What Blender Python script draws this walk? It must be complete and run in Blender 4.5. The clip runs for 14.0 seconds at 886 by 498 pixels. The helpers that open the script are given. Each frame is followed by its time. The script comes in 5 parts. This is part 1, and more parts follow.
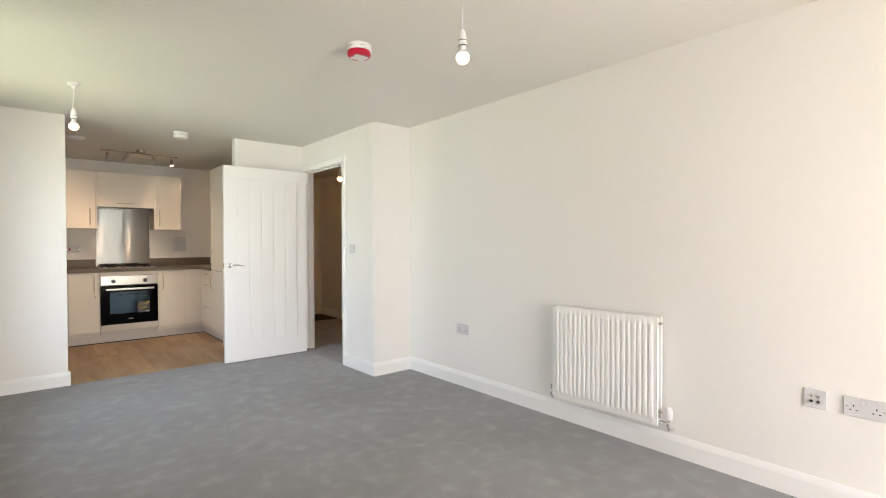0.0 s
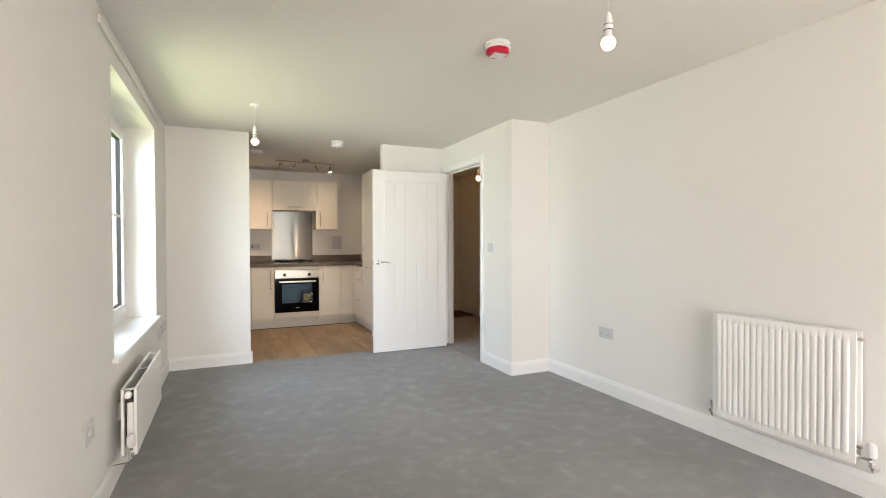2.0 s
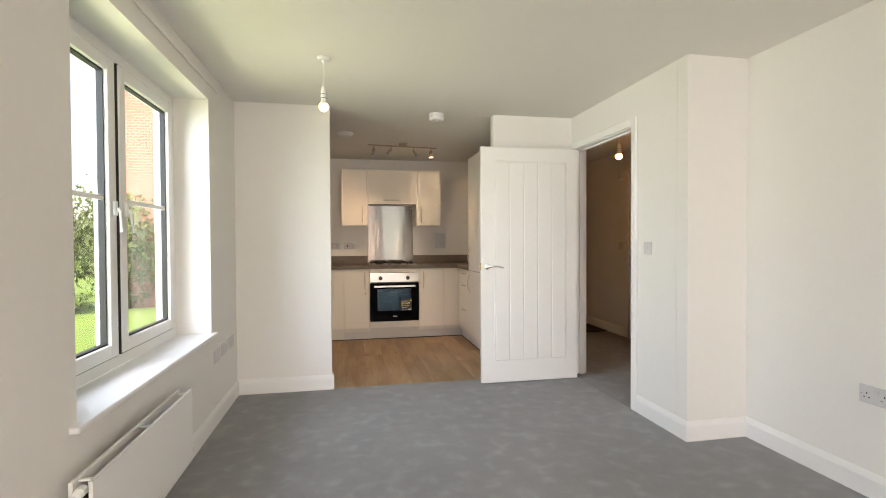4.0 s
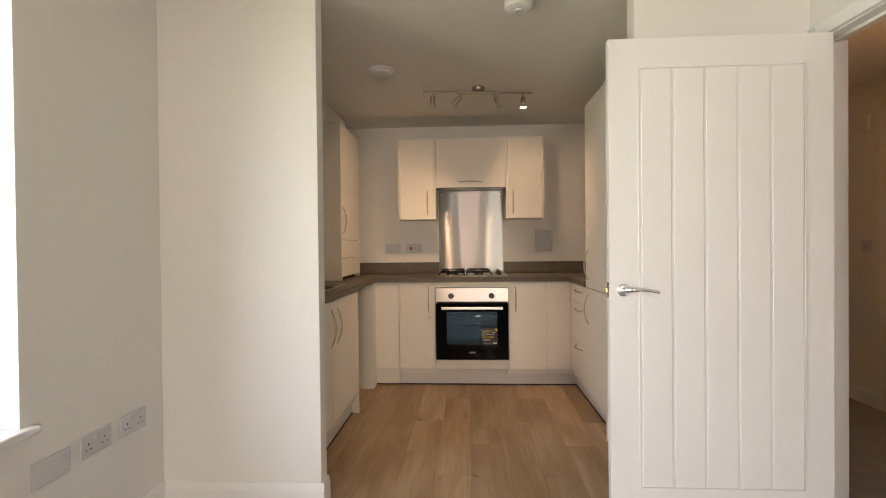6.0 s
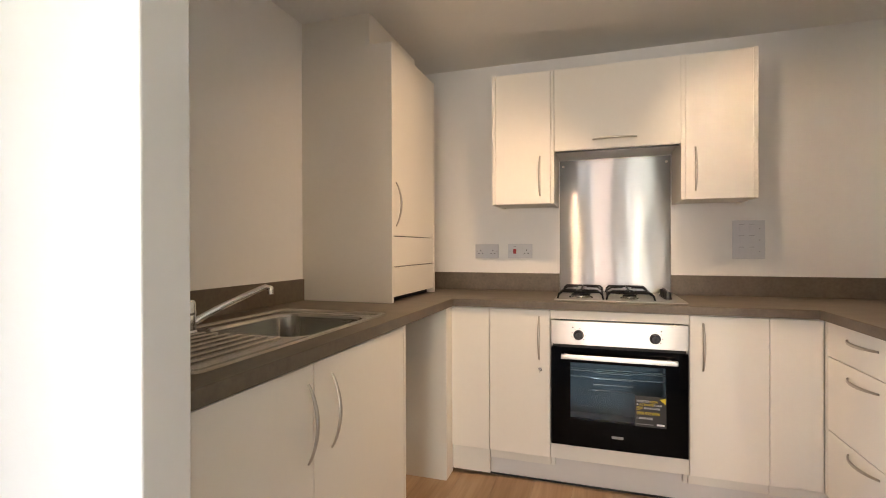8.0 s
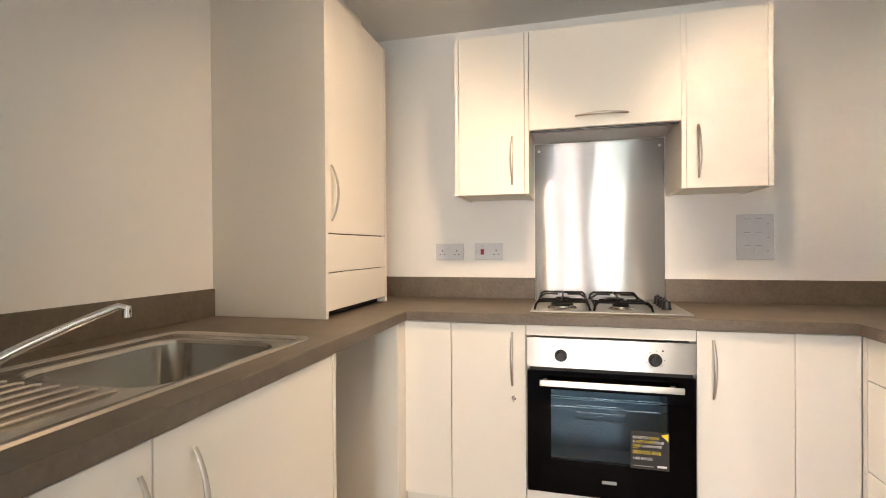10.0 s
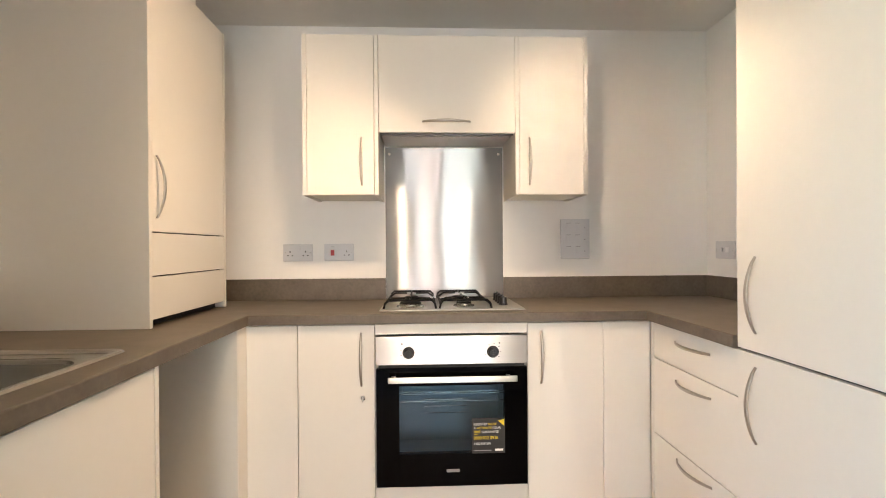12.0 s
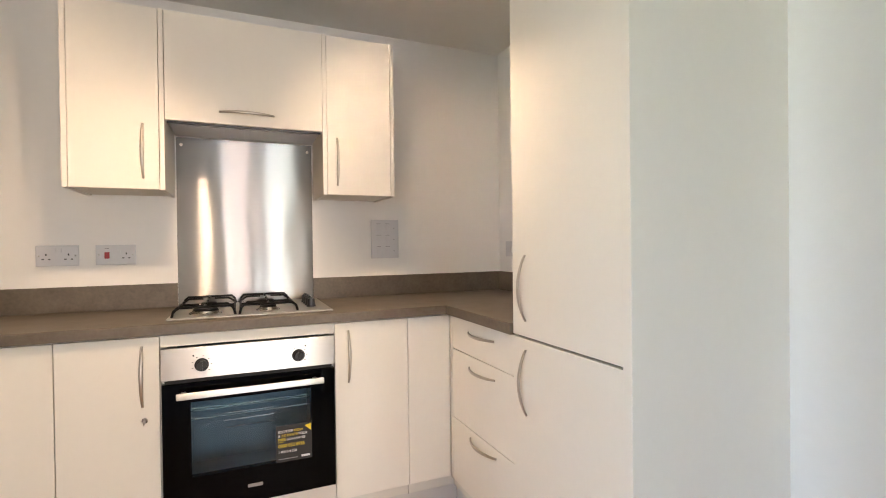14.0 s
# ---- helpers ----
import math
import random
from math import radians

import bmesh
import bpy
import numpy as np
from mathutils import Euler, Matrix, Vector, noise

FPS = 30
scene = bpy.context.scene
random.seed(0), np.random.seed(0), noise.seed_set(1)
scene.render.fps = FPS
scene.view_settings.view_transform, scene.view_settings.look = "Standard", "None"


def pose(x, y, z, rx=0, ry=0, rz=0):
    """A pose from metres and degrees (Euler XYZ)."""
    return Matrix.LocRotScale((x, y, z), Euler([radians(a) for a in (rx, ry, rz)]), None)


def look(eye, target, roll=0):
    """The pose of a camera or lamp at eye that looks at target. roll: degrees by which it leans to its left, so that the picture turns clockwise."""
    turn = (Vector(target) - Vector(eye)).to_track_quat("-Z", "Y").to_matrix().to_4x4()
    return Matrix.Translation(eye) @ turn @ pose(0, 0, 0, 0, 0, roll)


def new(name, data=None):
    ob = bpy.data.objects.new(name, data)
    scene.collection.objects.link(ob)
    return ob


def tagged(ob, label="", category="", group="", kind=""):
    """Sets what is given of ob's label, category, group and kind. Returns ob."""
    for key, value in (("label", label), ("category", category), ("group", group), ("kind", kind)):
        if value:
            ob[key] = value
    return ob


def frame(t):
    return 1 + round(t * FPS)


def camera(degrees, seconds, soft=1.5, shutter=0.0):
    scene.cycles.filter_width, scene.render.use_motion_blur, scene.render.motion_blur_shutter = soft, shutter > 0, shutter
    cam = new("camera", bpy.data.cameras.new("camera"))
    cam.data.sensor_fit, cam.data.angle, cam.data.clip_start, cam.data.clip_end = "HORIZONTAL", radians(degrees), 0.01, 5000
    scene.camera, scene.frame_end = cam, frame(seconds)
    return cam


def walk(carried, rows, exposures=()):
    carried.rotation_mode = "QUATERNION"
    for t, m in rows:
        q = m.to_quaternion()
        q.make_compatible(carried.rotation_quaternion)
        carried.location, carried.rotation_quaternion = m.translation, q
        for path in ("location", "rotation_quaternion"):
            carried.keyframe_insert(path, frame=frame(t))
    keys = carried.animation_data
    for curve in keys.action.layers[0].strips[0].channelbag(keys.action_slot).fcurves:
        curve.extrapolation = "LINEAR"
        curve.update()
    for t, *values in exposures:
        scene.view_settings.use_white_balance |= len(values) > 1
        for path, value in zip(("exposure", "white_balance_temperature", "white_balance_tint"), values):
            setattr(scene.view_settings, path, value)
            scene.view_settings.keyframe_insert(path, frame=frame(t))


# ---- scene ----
cam = camera(85.6, 14.0, soft=1.0)
PATH = [
    (0, (-0.095, -0.649, 1.2), (1.2, 0.875, 1.176), -0.2),
    (0.5, (-0.101, -0.643, 1.202), (1.066, 0.981, 1.177), -0.3),
    (1, (-0.107, -0.634, 1.203), (0.936, 1.073, 1.177), -0.2),
    (1.5, (-0.099, -0.634, 1.203), (0.825, 1.14, 1.176), -0.2),
    (2, (-0.083, -0.622, 1.202), (0.731, 1.204, 1.173), -0.2),
    (2.5, (-0.052, -0.57, 1.199), (0.655, 1.301, 1.169), -0.3),
    (3, (0.01, -0.33, 1.193), (0.608, 1.578, 1.162), -0.3),
    (3.2, (0.039, -0.172, 1.209), (0.597, 1.748, 1.173), -0.3),
    (5.3, (0.636, 1.767, 1.179), (0.716, 3.765, 1.158), -0.5),
    (5.5, (0.663, 1.961, 1.169), (0.701, 3.96, 1.148), -0.6),
    (6, (0.769, 2.431, 1.175), (0.657, 4.428, 1.156), -0.6),
    (6.5, (0.833, 2.868, 1.163), (0.555, 4.849, 1.153), -0.4),
    (7, (0.845, 3.286, 1.162), (0.406, 5.237, 1.152), -0.3),
    (7.5, (0.825, 3.659, 1.155), (0.253, 5.575, 1.156), -0.3),
    (7.7, (0.777, 3.812, 1.163), (0.183, 5.722, 1.16), -0.2),
    (8.7, (0.634, 4.325, 1.167), (-0.028, 6.212, 1.16), -0.3),
    (9.8, (0.628, 4.474, 1.169), (0.087, 6.399, 1.157), -0.4),
    (10, (0.634, 4.483, 1.167), (0.134, 6.419, 1.158), -0.4),
    (10.5, (0.648, 4.484, 1.164), (0.262, 6.446, 1.159), -0.3),
    (11, (0.643, 4.484, 1.167), (0.423, 6.472, 1.158), -0.4),
    (11.5, (0.667, 4.481, 1.163), (0.589, 6.479, 1.157), -0.4),
    (12, (0.669, 4.478, 1.162), (0.754, 6.476, 1.156), -0.4),
    (12.5, (0.674, 4.476, 1.165), (0.912, 6.462, 1.154), -0.4),
    (13, (0.66, 4.474, 1.17), (1.077, 6.43, 1.153), -0.3),
    (13.5, (0.691, 4.472, 1.168), (1.268, 6.387, 1.152), -0.5),
    (14, (0.74, 4.447, 1.167), (1.523, 6.287, 1.15), -0.7),
]
EXPOSURES = [(0.0, 1.93, 7150, 17), (3.0, 1.88, 7200, 17), (5.5, 1.62, 8000, 22), (7.5, 2.22, 7400, 21), (10.0, 2.93, 6650, 16), (12.5, 2.78, 6650, 16), (14.0, 2.66, 6700, 18)]
walk(cam, [(t, look(eye, target, roll)) for t, eye, target, roll in PATH], EXPOSURES)

# ---------------- world and sun ----------------
SUN_EL, SUN_DIR = radians(54), Vector((0.12, -0.99, 0))
world = bpy.data.worlds.new("world")
scene.world = world
world.use_nodes = True
wn = world.node_tree.nodes
sky = wn.new("ShaderNodeTexSky")
sky.sky_type, sky.sun_disc = "NISHITA", False
sky.sun_elevation, sky.sun_rotation = SUN_EL, math.atan2(SUN_DIR.x, SUN_DIR.y)
sky.air_density, sky.dust_density = 1.0, 2.0
world.node_tree.links.new(sky.outputs[0], wn["Background"].inputs[0])
wn["Background"].inputs[1].default_value = 0.15
sun = new("sun", bpy.data.lights.new("sun", "SUN"))
sun.data.energy, sun.data.angle, sun.data.color = 5.0, radians(0.5), (1.0, 0.95, 0.88)
up = SUN_DIR.normalized() * math.cos(SUN_EL) + Vector((0, 0, math.sin(SUN_EL)))
sun.matrix_basis = look(up * 30, (0, 0, 0))
BULB, HALL_BULB, SPOT, SPOT_WALL = 3.0, 52.0, 7.0, 6.0
# area lamps stand in for daylight through the garden doors: cool open sky coming down, in strips tinted for the brick
# house and the trees beyond
for x0, x1, watts, tint in ((0.10, 0.58, 17.0, (0.68, 0.85, 1.0)), (0.62, 1.08, 21.0, (1.0, 0.82, 0.78)), (1.20, 1.60, 20.0, (0.80, 0.91, 1.0)), (1.62, 2.20, 23.0, (0.72, 0.92, 0.95))):
    daylight = new("garden_door_daylight", bpy.data.lights.new("garden_door_daylight", "AREA"))
    daylight.data.shape, daylight.data.size, daylight.data.size_y = "RECTANGLE", x1 - x0, 2.4
    daylight.data.energy, daylight.data.color = watts, tint
    daylight.matrix_basis = look(((x0 + x1) / 2, -3.65, 1.45), ((x0 + x1) / 2 + 1.9, 0.55, -2.35))
# and an added lamp for warm light thrown up by the sunlit paving
bounce = new("paving_bounce_fill", bpy.data.lights.new("paving_bounce_fill", "AREA"))
bounce.data.shape, bounce.data.size, bounce.data.size_y = "RECTANGLE", 1.9, 0.9
bounce.data.energy, bounce.data.color = 21.0, (1.0, 0.87, 0.66)
bounce.matrix_basis = look((1.15, -3.35, 0.30), (2.7, 0.2, 2.6))
# and two more for the window: cool sky from above, green light off the lawn from below
for eye, target, width, height, watts, tint in (((-2.35, 2.05, 2.15), (0.6, 3.0, 0.95), 3.1, 1.9, 78.0, (0.62, 0.81, 1.0)),
                                                ((-2.55, 2.40, 0.78), (0.6, 2.75, 2.5), 2.8, 1.5, 34.0, (0.95, 1.0, 0.76))):
    sidelight = new("window_daylight", bpy.data.lights.new("window_daylight", "AREA"))
    sidelight.data.shape, sidelight.data.size, sidelight.data.size_y = "RECTANGLE", width, height
    sidelight.data.energy, sidelight.data.color = watts, tint
    sidelight.matrix_basis = look(eye, target)


# ---------------- materials ----------------
def nodes_of(name):
    m = bpy.data.materials.new(name)
    m.use_nodes = True
    return m, m.node_tree.nodes, m.node_tree.links, m.node_tree.nodes["Principled BSDF"]


def surf(name, color, rough=0.5, metal=0.0, var=0.05, coarse=2.5, fine=45.0, bump=0.0, grain=300.0, spec=0.5, stretch=(1, 1, 1),
         rvar=0.02, aniso=None, each=0.0):
    """A surface with colour and gloss varied at two scales, and a fine relief."""
    m, n, l, b = nodes_of(name)
    tc, mp = n.new("ShaderNodeTexCoord"), n.new("ShaderNodeMapping")
    mp.inputs["Scale"].default_value = stretch
    l.new(tc.outputs["Object"], mp.inputs[0])
    noises = []
    for size, detail in ((coarse, 3), (fine, 4)):
        t = n.new("ShaderNodeTexNoise")
        t.inputs["Scale"].default_value, t.inputs["Detail"].default_value = size, detail
        l.new(mp.outputs[0], t.inputs["Vector"])
        noises.append(t)
    mix = n.new("ShaderNodeMath")
    mix.operation = "ADD"
    l.new(noises[0].outputs[0], mix.inputs[0]), l.new(noises[1].outputs[0], mix.inputs[1])
    val = n.new("ShaderNodeMapRange")
    val.inputs[1].default_value, val.inputs[2].default_value = 0.6, 1.4
    val.inputs[3].default_value, val.inputs[4].default_value = 1 - var, 1 + var
    l.new(mix.outputs[0], val.inputs[0])
    hsv = n.new("ShaderNodeHueSaturation")
    hsv.inputs["Color"].default_value = (*color, 1)
    if each:
        info, add = n.new("ShaderNodeObjectInfo"), n.new("ShaderNodeMath")
        add.operation = "MULTIPLY_ADD"
        add.inputs[1].default_value = each
        l.new(info.outputs["Random"], add.inputs[0]), l.new(val.outputs[0], add.inputs[2])
        l.new(add.outputs[0], hsv.inputs["Value"])
    else:
        l.new(val.outputs[0], hsv.inputs["Value"])
    l.new(hsv.outputs[0], b.inputs["Base Color"])
    rr = n.new("ShaderNodeMapRange")
    rr.inputs[1].default_value, rr.inputs[2].default_value = 0.3, 0.7
    rr.inputs[3].default_value, rr.inputs[4].default_value = max(0.02, rough - rvar), rough + rvar
    l.new(noises[1].outputs[0], rr.inputs[0]), l.new(rr.outputs[0], b.inputs["Roughness"])
    b.inputs["Metallic"].default_value = metal
    b.inputs["Specular IOR Level"].default_value = spec
    if aniso:
        b.inputs["Anisotropic"].default_value = 1.0
        t = n.new("ShaderNodeCombineXYZ")
        for i in range(3):
            t.inputs[i].default_value = aniso[i]
        l.new(t.outputs[0], b.inputs["Tangent"])
    if bump:
        t, bp = n.new("ShaderNodeTexNoise"), n.new("ShaderNodeBump")
        t.inputs["Scale"].default_value, t.inputs["Detail"].default_value = grain, 3
        bp.inputs["Strength"].default_value, bp.inputs["Distance"].default_value = bump, 0.002
        l.new(mp.outputs[0], t.inputs["Vector"]), l.new(t.outputs[0], bp.inputs["Height"])
        l.new(bp.outputs[0], b.inputs["Normal"])
    return m


def ramp(n, *stops):
    r = n.new("ShaderNodeValToRGB")
    while len(r.color_ramp.elements) < len(stops):
        r.color_ramp.elements.new(0.5)
    for e, (p, c) in zip(r.color_ramp.elements, stops):
        e.position, e.color = p, (*c, 1)
    return r


def carpet_material():
    """Grey cut pile with lighter and darker patches where it has been brushed and trodden."""
    m, n, l, b = nodes_of("grey_carpet")
    tc = n.new("ShaderNodeTexCoord")
    patch, mid, fib = [n.new("ShaderNodeTexNoise") for _ in range(3)]
    for t, size, detail, dist in ((patch, 9.5, 7, 0.25), (mid, 1.3, 2, 0.3), (fib, 420, 2, 0)):
        t.inputs["Scale"].default_value, t.inputs["Detail"].default_value, t.inputs["Distortion"].default_value = size, detail, dist
        l.new(tc.outputs["Object"], t.inputs["Vector"])
    r = ramp(n, (0.36, (0.256, 0.255, 0.262)), (0.53, (0.270, 0.269, 0.276)), (0.60, (0.290, 0.290, 0.298)), (0.70, (0.318, 0.319, 0.328)))
    l.new(patch.outputs[0], r.inputs[0])
    hsv, add, val = n.new("ShaderNodeHueSaturation"), n.new("ShaderNodeMath"), n.new("ShaderNodeMapRange")
    l.new(mid.outputs[0], add.inputs[0]), l.new(fib.outputs[0], add.inputs[1])
    val.inputs[1].default_value, val.inputs[2].default_value, val.inputs[3].default_value, val.inputs[4].default_value = 0.6, 1.4, 0.84, 1.16
    l.new(add.outputs[0], val.inputs[0]), l.new(val.outputs[0], hsv.inputs["Value"])
    l.new(r.outputs[0], hsv.inputs["Color"]), l.new(hsv.outputs[0], b.inputs["Base Color"])
    b.inputs["Roughness"].default_value, b.inputs["Specular IOR Level"].default_value = 0.95, 0.1
    b.inputs["Sheen Weight"].default_value, b.inputs["Sheen Roughness"].default_value = 0.15, 0.5
    bp = n.new("ShaderNodeBump")
    bp.inputs["Strength"].default_value, bp.inputs["Distance"].default_value = 0.6, 0.004
    l.new(fib.outputs[0], bp.inputs["Height"]), l.new(bp.outputs[0], b.inputs["Normal"])
    return m


def oak_material():
    """Oak-effect planks: long grain, darker figure and knots; each plank has its own tone."""
    m, n, l, b = nodes_of("oak_vinyl")
    tc, info, off = n.new("ShaderNodeTexCoord"), n.new("ShaderNodeObjectInfo"), n.new("ShaderNodeVectorMath")
    l.new(tc.outputs["Object"], off.inputs[0])
    sc = n.new("ShaderNodeMath")
    sc.operation, sc.inputs[1].default_value = "MULTIPLY", 37.0
    l.new(info.outputs["Random"], sc.inputs[0]), l.new(sc.outputs[0], off.inputs[1])
    grain, figure, knot = n.new("ShaderNodeTexNoise"), n.new("ShaderNodeTexNoise"), n.new("ShaderNodeTexNoise")
    for t, scale, size, detail, dist in ((grain, (70, 3.5, 1), 1.0, 4, 0.2), (figure, (5, 0.9, 1), 1.0, 3, 0.8), (knot, (10, 6, 1), 1.0, 2, 0.5)):
        mp = n.new("ShaderNodeMapping")
        mp.inputs["Scale"].default_value = scale
        l.new(off.outputs[0], mp.inputs[0]), l.new(mp.outputs[0], t.inputs["Vector"])
        t.inputs["Scale"].default_value, t.inputs["Detail"].default_value, t.inputs["Distortion"].default_value = size, detail, dist
    r = ramp(n, (0.28, (0.31, 0.195, 0.108)), (0.50, (0.425, 0.285, 0.172)), (0.72, (0.51, 0.37, 0.24)))
    l.new(figure.outputs[0], r.inputs[0])
    g = ramp(n, (0.35, (0.86, 0.84, 0.82)), (0.6, (1.0, 1.0, 1.0)))
    l.new(grain.outputs[0], g.inputs[0])
    k = ramp(n, (0.68, (1, 1, 1)), (0.78, (0.55, 0.45, 0.38)))
    l.new(knot.outputs[0], k.inputs[0])
    m1, m2 = n.new("ShaderNodeMixRGB"), n.new("ShaderNodeMixRGB")
    for x in (m1, m2):
        x.blend_type, x.inputs[0].default_value = "MULTIPLY", 1.0
    l.new(r.outputs[0], m1.inputs[1]), l.new(g.outputs[0], m1.inputs[2])
    l.new(m1.outputs[0], m2.inputs[1]), l.new(k.outputs[0], m2.inputs[2])
    hsv, val = n.new("ShaderNodeHueSaturation"), n.new("ShaderNodeMapRange")
    val.inputs[3].default_value, val.inputs[4].default_value = 0.84, 1.14
    l.new(info.outputs["Random"], val.inputs[0]), l.new(val.outputs[0], hsv.inputs["Value"])
    l.new(m2.outputs[0], hsv.inputs["Color"]), l.new(hsv.outputs[0], b.inputs["Base Color"])
    b.inputs["Roughness"].default_value, b.inputs["Specular IOR Level"].default_value = 0.42, 0.4
    bp = n.new("ShaderNodeBump")
    bp.inputs["Strength"].default_value, bp.inputs["Distance"].default_value = 0.15, 0.001
    l.new(grain.outputs[0], bp.inputs["Height"]), l.new(bp.outputs[0], b.inputs["Normal"])
    return m


def steel_sheet_material():
    """Brushed sheet that is slightly buckled: reflections are drawn out upright and waver."""
    m, n, l, b = nodes_of("brushed_steel_sheet")
    n.remove(b)
    gl, tan = n.new("ShaderNodeBsdfAnisotropic"), n.new("ShaderNodeCombineXYZ")
    tc, mp, t, bp = n.new("ShaderNodeTexCoord"), n.new("ShaderNodeMapping"), n.new("ShaderNodeTexNoise"), n.new("ShaderNodeBump")
    fine, fm, rgh = n.new("ShaderNodeTexNoise"), n.new("ShaderNodeMapping"), n.new("ShaderNodeMapRange")
    mp.inputs["Scale"].default_value, fm.inputs["Scale"].default_value = (7, 1, 1.4), (5, 1, 260)
    t.inputs["Scale"].default_value, t.inputs["Detail"].default_value = 1.0, 1
    fine.inputs["Scale"].default_value = 1.0
    bp.inputs["Strength"].default_value, bp.inputs["Distance"].default_value = 0.5, 0.0032
    l.new(tc.outputs["Object"], mp.inputs[0]), l.new(mp.outputs[0], t.inputs["Vector"])
    l.new(tc.outputs["Object"], fm.inputs[0]), l.new(fm.outputs[0], fine.inputs["Vector"])
    col = ramp(n, (0.3, (0.296, 0.292, 0.285)), (0.7, (0.304, 0.300, 0.293)))
    rgh.inputs[3].default_value, rgh.inputs[4].default_value = 0.229, 0.233
    l.new(fine.outputs[0], col.inputs[0]), l.new(col.outputs[0], gl.inputs["Color"])
    l.new(fine.outputs[0], rgh.inputs[0]), l.new(rgh.outputs[0], gl.inputs["Roughness"])
    gl.inputs["Anisotropy"].default_value = 0.85
    tan.inputs[0].default_value = 1.0
    l.new(tan.outputs[0], gl.inputs["Tangent"])
    l.new(t.outputs[0], bp.inputs["Height"]), l.new(bp.outputs[0], gl.inputs["Normal"])
    # the brushing also scatters part of the light widely
    wide, mix = n.new("ShaderNodeBsdfAnisotropic"), n.new("ShaderNodeMixShader")
    wide.inputs["Color"].default_value, wide.inputs["Roughness"].default_value = (0.42, 0.41, 0.40, 1), 0.62
    mix.inputs[0].default_value = 0.25
    l.new(gl.outputs[0], mix.inputs[1]), l.new(wide.outputs[0], mix.inputs[2])
    l.new(mix.outputs[0], n["Material Output"].inputs[0])
    return m


def pane_material(name, tint=(1, 1, 1), gloss=0.02):
    m, n, l, b = nodes_of(name)
    n.remove(b)
    tr, gl, mx, lw, fr = n.new("ShaderNodeBsdfTransparent"), n.new("ShaderNodeBsdfGlossy"), n.new("ShaderNodeMixShader"), n.new("ShaderNodeLayerWeight"), n.new("ShaderNodeMapRange")
    tr.inputs[0].default_value, gl.inputs["Roughness"].default_value = (*tint, 1), gloss
    pw = n.new("ShaderNodeMath")
    pw.operation, pw.inputs[1].default_value = "POWER", 5.0
    l.new(lw.outputs["Facing"], pw.inputs[0]), l.new(pw.outputs[0], fr.inputs[0])
    fr.inputs[3].default_value, fr.inputs[4].default_value = 0.03, 0.85
    l.new(fr.outputs[0], mx.inputs[0]), l.new(tr.outputs[0], mx.inputs[1]), l.new(gl.outputs[0], mx.inputs[2])
    l.new(mx.outputs[0], n["Material Output"].inputs[0])
    return m


def glow(name, color, strength):
    m, n, l, b = nodes_of(name)
    b.inputs["Base Color"].default_value = (0.30, 0.27, 0.24, 1)
    b.inputs["Emission Color"].default_value, b.inputs["Emission Strength"].default_value = (*color, 1), strength
    return m


def brick_material():
    m, n, l, b = nodes_of("red_brickwork")
    tc, t, mp = n.new("ShaderNodeTexCoord"), n.new("ShaderNodeTexBrick"), n.new("ShaderNodeMapping")
    mp.inputs["Rotation"].default_value = (radians(90), 0, 0)
    t.inputs["Scale"].default_value = 4.4
    t.inputs["Color1"].default_value, t.inputs["Color2"].default_value = (0.36, 0.13, 0.08, 1), (0.28, 0.10, 0.065, 1)
    t.inputs["Mortar"].default_value, t.inputs["Mortar Size"].default_value = (0.42, 0.38, 0.33, 1), 0.018
    l.new(tc.outputs["Object"], mp.inputs[0]), l.new(mp.outputs[0], t.inputs["Vector"]), l.new(t.outputs[0], b.inputs["Base Color"])
    b.inputs["Roughness"].default_value = 0.9
    return m


WALL = surf("warm_white_emulsion", (0.80, 0.788, 0.768), 0.75, var=0.015, coarse=1.2, fine=30, bump=0.10, grain=260, spec=0.25)
CEILING = surf("white_ceiling_emulsion", (0.77, 0.76, 0.73), 0.9, var=0.015, coarse=1.0, fine=25, bump=0.08, grain=220, spec=0.15)
GLOSS = surf("white_satin_paint", (0.83, 0.828, 0.825), 0.38, var=0.012, coarse=2, fine=40, bump=0.04, grain=120)
UPVC = surf("white_upvc", (0.86, 0.86, 0.85), 0.5, var=0.01)
PLASTIC = surf("white_plastic", (0.74, 0.74, 0.75), 0.35, var=0.015)
# white plastic again, its colour greyed for the shade on wall plates
PLATE = surf("shade_toned_white_plate", (0.60, 0.60, 0.62), 0.4, var=0.015)
PLASTIC_GREY = surf("pale_grey_plastic", (0.60, 0.60, 0.62), 0.4, var=0.02)
ENAMEL = surf("white_radiator_enamel", (0.86, 0.86, 0.85), 0.3, var=0.01)
CREAM = surf("cream_cabinet_front", (0.79, 0.755, 0.69), 0.45, var=0.012, coarse=1.5, fine=40, bump=0.02, grain=500, spec=0.4)
CARCASS = surf("cream_cabinet_carcass", (0.72, 0.70, 0.64), 0.55, var=0.015, spec=0.3)
PLINTH_GREY = surf("pale_grey_plinth", (0.66, 0.64, 0.62), 0.45, var=0.015, spec=0.35)
WORKTOP = surf("taupe_stone_laminate", (0.122, 0.098, 0.073), 0.48, var=0.26, coarse=11, fine=70, bump=0.06, grain=300)
NICKEL = surf("brushed_nickel", (0.52, 0.48, 0.43), 0.40, 1.0, 0.015, 5, 60, rvar=0.01)
SPOT_NICKEL = surf("dark_satin_nickel", (0.36, 0.31, 0.26), 0.32, 1.0, 0.015, 5, 60, rvar=0.01)
CHROME = surf("polished_chrome", (0.80, 0.80, 0.81), 0.08, 1.0, 0.01, rvar=0.02)
BRASS = surf("brass", (0.80, 0.58, 0.25), 0.25, 1.0, 0.02)
